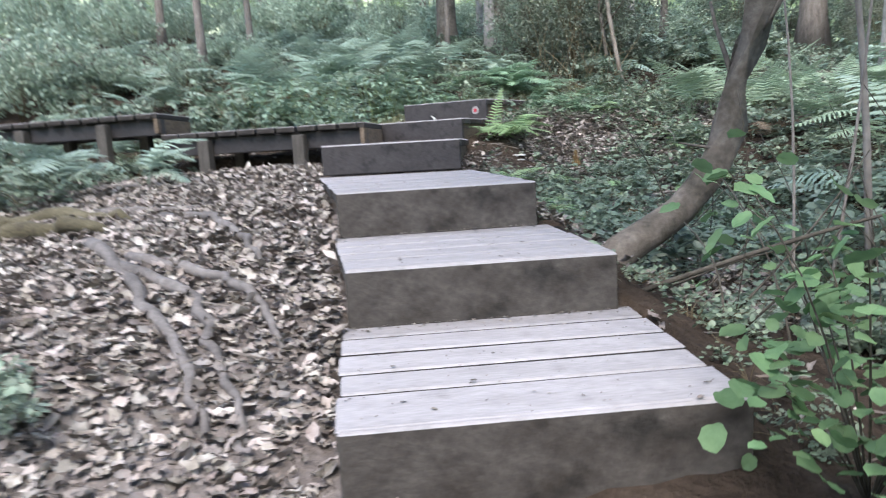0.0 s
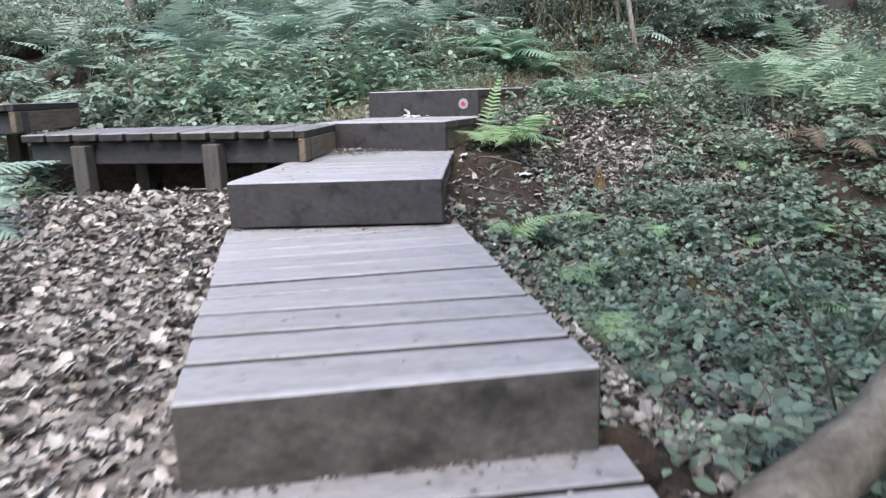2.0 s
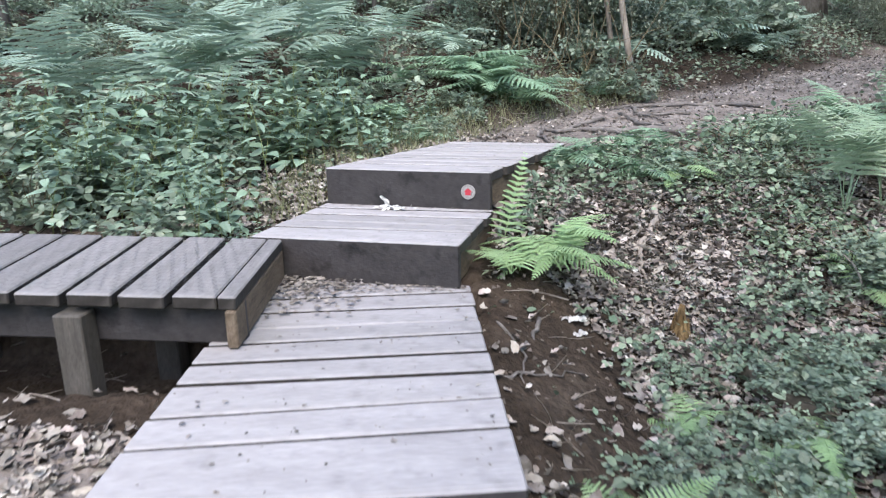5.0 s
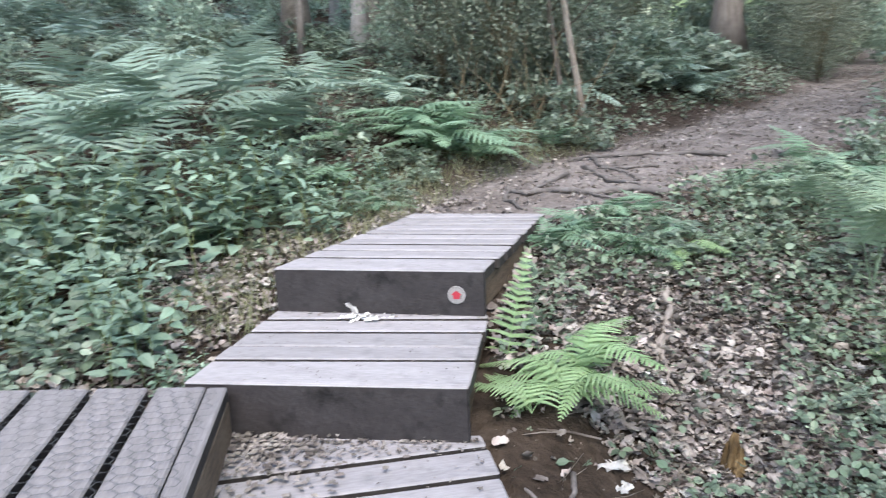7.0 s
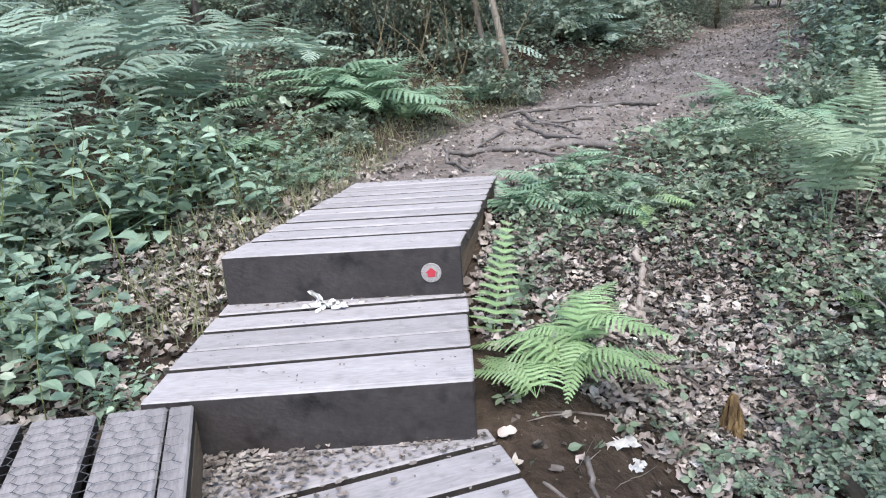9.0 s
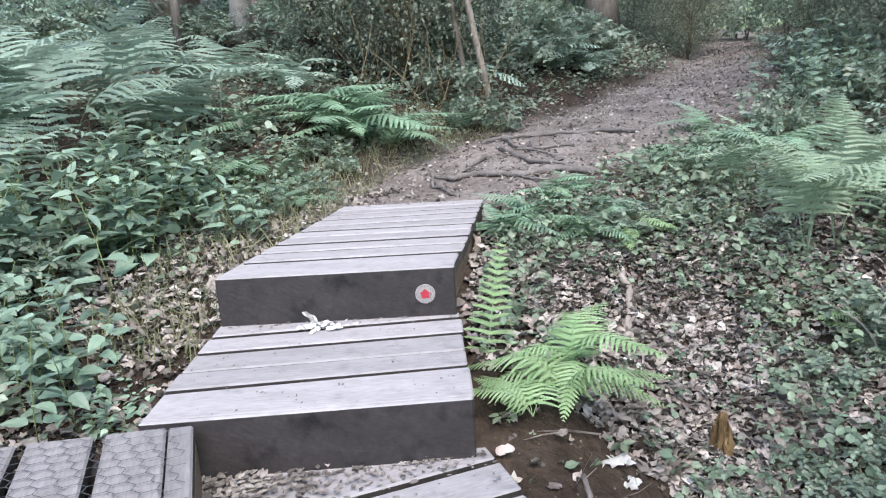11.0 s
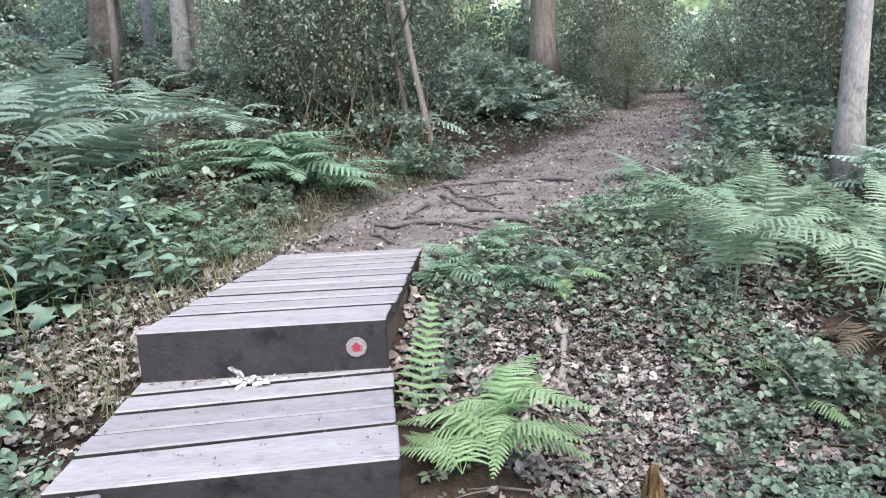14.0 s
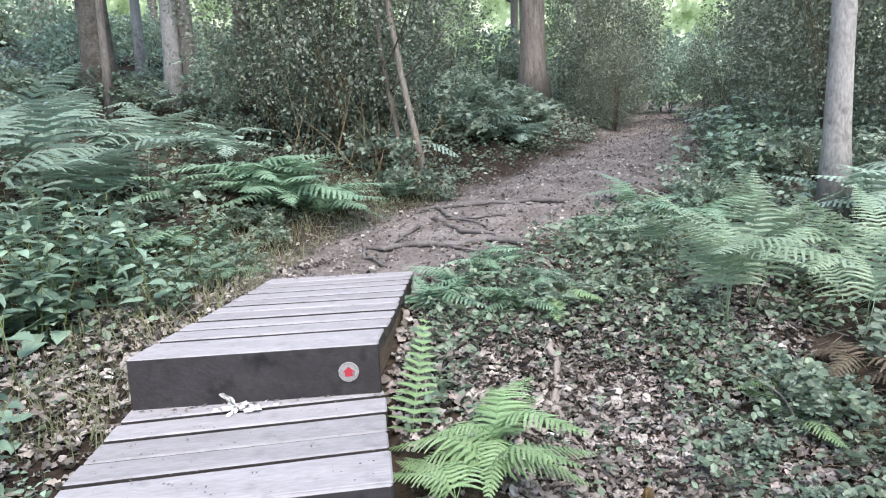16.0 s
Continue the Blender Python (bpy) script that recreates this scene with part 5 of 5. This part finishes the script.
root([(2.1, 4.75), (2.25, 4.55), (2.45, 4.3)], 0.045, "rotten_log", "crumbling brown log half buried on the bank", STUMP, "log", 0.0, 0.6)
root([(0.88, 5.34), (0.86, 5.15), (0.84, 4.95)], 0.01, label="thin pale root hanging from the bare earth bank")
root([(0.8, 4.75), (0.95, 4.9), (1.1, 5.15)], 0.007, label="thin root hanging from the bare earth bank")
root([(1.31, 6.72), (1.29, 6.5), (1.23, 6.32), (1.25, 6.17), (1.29, 6.05)], 0.02, "fallen_stick", "pale fallen stick on the leaf litter", STICK, "stick", 0.02)
root([(1.74, 5.55), (1.9, 5.42), (2.15, 5.3)], 0.05, "rotten_log", "dark rotting log half buried on the bank", BRANCH, "log", 0.0, 0.7)
root([(2.3, 4.82), (2.48, 5.0), (2.7, 5.16)], 0.014, "fallen_stick", "pale dead branch lying on the bank", STICK, "stick", 0.08)


def twig(base, tip, r, label="thin pale dead twig standing in the ivy", mat=None):
    bm = bmesh.new()
    a, b = Vector(base), Vector(tip)
    a.z = float(ground_z(a.x, a.y)[0]) - 0.01
    side = Vector((0.05, -0.03, 0.04))
    tube(bm, [a + (b - a) * t + side * math.sin(t * 3.1) for t in np.linspace(0, 1, 8)], [r * (1 - 0.6 * t) for t in np.linspace(0, 1, 8)], 6)
    tagged(part("twig", bm, mat or STICK), label, "twig")


twig((2.3, 6.2, 0), (2.13, 6.4, 0.78), 0.008)
twig((2.55, 6.1, 0), (2.6, 6.5, 0.75), 0.006)
twig((3.25, 2.7, 0), (3.1, 2.75, 1.9), 0.008, "thin bare sapling stem beside the leaning tree")
twig((3.4, 2.95, 0), (3.55, 3.0, 2.2), 0.009, "thin bare sapling stem beside the leaning tree")
twig((3.6, 3.3, 0), (3.35, 3.4, 2.4), 0.022, "slim dark stem behind the leaning tree")


for a, b, r in (((2.72, 2.0, 0), (3.7, 2.3, 0.42), 0.012), ((3.25, 2.0, 0), (2.95, 2.4, 0.55), 0.006), ((2.75, 2.25, 0), (3.2, 2.2, 0.25), 0.006), ((3.0, 2.1, 0), (3.5, 2.5, 0.6), 0.006),
                ((3.55, 1.95, 0), (3.75, 2.3, 1.2), 0.01), ((3.8, 2.2, 0), (3.6, 2.5, 1.3), 0.011), ((2.55, 3.4, 0), (3.0, 3.9, 0.5), 0.006), ((3.3, 3.6, 0), (2.8, 4.2, 0.6), 0.006)):
    twig(a, b, r, "dark bare branch tangled in the undergrowth", BRANCH)


rng_twigs = np.random.default_rng(97)
for _ in range(26):
    tx, ty = rng_twigs.uniform(2.75, 4.0), rng_twigs.uniform(1.75, 3.3)
    if lie(tx, ty)[1][0] > 0.8:
        twig((tx, ty, 0), (tx + rng_twigs.normal(0, 0.25), ty + rng_twigs.normal(0, 0.25), rng_twigs.uniform(0.3, 0.9)), rng_twigs.uniform(0.003, 0.006), "thin dark twig tangled in the undergrowth", BRANCH)


for _ in range(34):
    tx, ty = rng_twigs.uniform(-0.6, 0.9), rng_twigs.uniform(10.5, 11.2)
    if clear_of(tx, ty, 0.2):
        twig((tx, ty, 0), (tx + rng_twigs.normal(0, 0.35), ty + rng_twigs.normal(0, 0.2), float(ground_z(tx, ty)[0]) + rng_twigs.uniform(0.4, 1.3)), rng_twigs.uniform(0.004, 0.009), "thin bare brown branch tangled under the evergreen bush", STEM)


def stump():
    x, y = 1.46, 5.76
    gz = float(ground_z(x, y)[0])
    st = thing("rotten_stump", "ragged orange-brown rotten stump among leaf litter", "stump", Matrix.Translation((x, y, gz - 0.03)))
    for ox, oy, h, r in ((0, 0, 0.19, 0.026), (0.03, 0.012, 0.12, 0.02), (-0.028, 0.015, 0.14, 0.018), (0.006, -0.026, 0.09, 0.02), (0.018, -0.012, 0.16, 0.013), (-0.012, 0.026, 0.17, 0.012), (-0.02, -0.015, 0.11, 0.016)):
        bm = bmesh.new()
        tube(bm, [(ox * (1.5 - 0.7 * t), oy * (1.5 - 0.7 * t), -0.08 + (h + 0.08) * t) for t in np.linspace(0, 1, 10)], [r * (1.3 - 1.0 * t ** 2) for t in np.linspace(0, 1, 10)], 9)
        for v in bm.verts:
            v.co += noise.noise_vector(v.co * 45) * 0.014 + noise.noise_vector(v.co * 110) * 0.006
        part("splinter", bm, STUMP, st)


stump()


def crumpled(x, y, z, size, label, name="tissue_scrap", seed=1):
    """A torn, creased sheet lying on the leaves."""
    rng = np.random.default_rng(seed)
    bm = bmesh.new()
    n = 7
    grid = [[bm.verts.new((size * (u / 3 - 1) * (1 + 0.2 * math.sin(w * 2 + seed)) + rng.normal(0, size * 0.1), 0.75 * size * (w / 3 - 1) + rng.normal(0, size * 0.12), size * 0.18 + rng.normal(0, size * 0.14))) for u in range(n)] for w in range(n)]
    for a in range(n - 1):
        for b in range(n - 1):
            if rng.random() > 0.18 or 0 < a < 5 and 0 < b < 5:
                bm.faces.new((grid[a][b], grid[a][b + 1], grid[a + 1][b + 1], grid[a + 1][b]))
    bmesh.ops.solidify(bm, geom=bm.faces[:], thickness=0.003)
    tagged(part(name, bm, PAPER, m=pose(x, y, z, 0, 0, rng.uniform(0, 360))), label, "litter")


def scraps():
    for i, (x, y, s) in enumerate(((1.0, 5.5, 0.05), (1.24, 5.54, 0.042), (1.49, 6.86, 0.04), (1.04, 5.42, 0.03), (1.3, 5.5, 0.025), (1.22, 6.1, 0.03))):
        crumpled(x, y, float(ground_z(x, y)[0]) + 0.012, s, "crumpled white tissue scrap on the leaf litter", seed=i + 2)
    # the scrap at the foot of the top step
    p = thing("paper_scrap", "torn white tissue scrap standing against the top riser", "litter", Matrix.Translation((-0.085, 5.93, 0.952)))
    bm = bmesh.new()
    rows = [[bm.verts.new((0.016 * u * (1.1 - 0.5 * w) + 0.012 * math.sin(4 * w), 0.006 * math.sin(9 * w + 3 * u), 0.075 * w)) for u in (-1, -0.3, 0.4, 1)] for w in np.linspace(0, 1, 6)]
    for a, b in zip(rows, rows[1:]):
        for k in range(3):
            bm.faces.new((a[k], a[k + 1], b[k + 1], b[k]))
    bmesh.ops.solidify(bm, geom=bm.faces[:], thickness=0.004)
    part("upright_fold", bm, PAPER, p, m=pose(0, 0, 0, 0, -18, 0))
    rng = np.random.default_rng(9)
    n = 46
    pos = np.column_stack([rng.normal(0.05, 0.05, n), rng.normal(-0.005, 0.02, n), rng.uniform(0.001, 0.012, n)])
    v, f = stamp(LOBED, pos, rotations(n, rng, 0.25), rng.uniform(0.015, 0.04, n))
    tagged(part("shreds", mesh_np("shreds", v, f), PAPER, p), kind="stuff")


scraps()


def waymark():
    d = thing("waymark_disc", "round white waymark disc with a red arrow on the riser", "waymark", Matrix.Translation((0.358, 5.9985, 1.046)) @ Matrix.Rotation(radians(90), 4, "X"))

    def disc(r, r_in, z, thick):
        bm = bmesh.new()
        n = 40
        if r_in:
            ring = [[bm.verts.new((rr * math.cos(2 * math.pi * k / n), rr * math.sin(2 * math.pi * k / n), z + zz)) for k in range(n)] for rr, zz in ((r, 0), (r, thick), (r_in, thick), (r_in, 0))]
            for a, b in zip(ring, ring[1:] + ring[:1]):
                for k in range(n):
                    bm.faces.new((a[k], a[(k + 1) % n], b[(k + 1) % n], b[k]))
        else:
            bmesh.ops.create_cone(bm, cap_ends=True, segments=n, radius1=r, radius2=r * 0.97, depth=thick, matrix=Matrix.Translation((0, 0, z + thick / 2)))
        return bm
    part("plate", disc(0.04, 0, 0.0, 0.004), DISC_WHITE, d)
    bm = bmesh.new()
    outline = ((-0.015, -0.017), (0.015, -0.017), (0.015, 0.001), (0.024, 0.001), (0, 0.022), (-0.024, 0.001), (-0.015, 0.001))
    lo, hi = ([bm.verts.new((x, y, z)) for x, y in outline] for z in (0.0035, 0.0052))
    bm.faces.new(hi[:3] + hi[6:])
    bm.faces.new(hi[3:6])
    for k in range(7):
        bm.faces.new((lo[k], lo[(k + 1) % 7], hi[(k + 1) % 7], hi[k]))
    part("arrow", bm, DISC_RED, d, "red printed arrow")
    for k in range(16):
        a = 2 * math.pi * k / 16
        if abs(math.sin(a)) < 0.25:
            continue
        bm = bmesh.new()
        bmesh.ops.create_cube(bm, size=1, matrix=Matrix.Rotation(a, 4, "Z") @ Matrix.Translation((0.0335, 0, 0.0046)) @ Matrix.Diagonal((0.004, 0.006, 0.0006, 1)))
        part("lettering_bar", bm, DISC_GREY, d, "grey printed bar")
    for s in (1, -1):
        bm = bmesh.new()
        bmesh.ops.create_cone(bm, cap_ends=True, segments=10, radius1=0.003, radius2=0.002, depth=0.002, matrix=Matrix.Translation((0, s * 0.03, 0.0055)))
        part("nail", bm, DISC_GREY, d)


waymark()


# ---- glowing ring painted as far woodland beyond the trees ----
def backdrop():
    m = bpy.data.materials.new("glowing_far_wood")
    m.use_nodes = True
    n, l = m.node_tree.nodes, m.node_tree.links
    co = n.new("ShaderNodeTexCoord")
    no = n.new("ShaderNodeTexNoise")
    no.inputs["Scale"].default_value, no.inputs["Detail"].default_value, no.inputs["Roughness"].default_value = 0.55, 9, 0.7
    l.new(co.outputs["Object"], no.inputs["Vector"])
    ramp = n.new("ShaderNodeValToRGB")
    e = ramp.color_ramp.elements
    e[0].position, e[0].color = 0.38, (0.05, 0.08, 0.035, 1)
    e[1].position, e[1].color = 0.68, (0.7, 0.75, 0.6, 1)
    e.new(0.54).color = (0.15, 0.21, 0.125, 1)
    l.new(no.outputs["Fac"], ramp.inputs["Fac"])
    # the ring emits its own light; haze and sunlit gaps are in its colours
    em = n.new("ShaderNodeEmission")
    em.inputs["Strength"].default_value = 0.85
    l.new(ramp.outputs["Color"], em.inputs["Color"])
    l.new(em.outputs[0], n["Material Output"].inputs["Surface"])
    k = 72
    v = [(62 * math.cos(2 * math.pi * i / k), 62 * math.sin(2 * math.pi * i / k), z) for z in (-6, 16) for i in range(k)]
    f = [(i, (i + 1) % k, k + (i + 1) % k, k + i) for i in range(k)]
    tagged(part("backdrop", mesh_np("backdrop", v, f), m), "glowing backdrop ring painted as hazy sunlit woodland in the far distance", "backdrop", kind="structure")


backdrop()
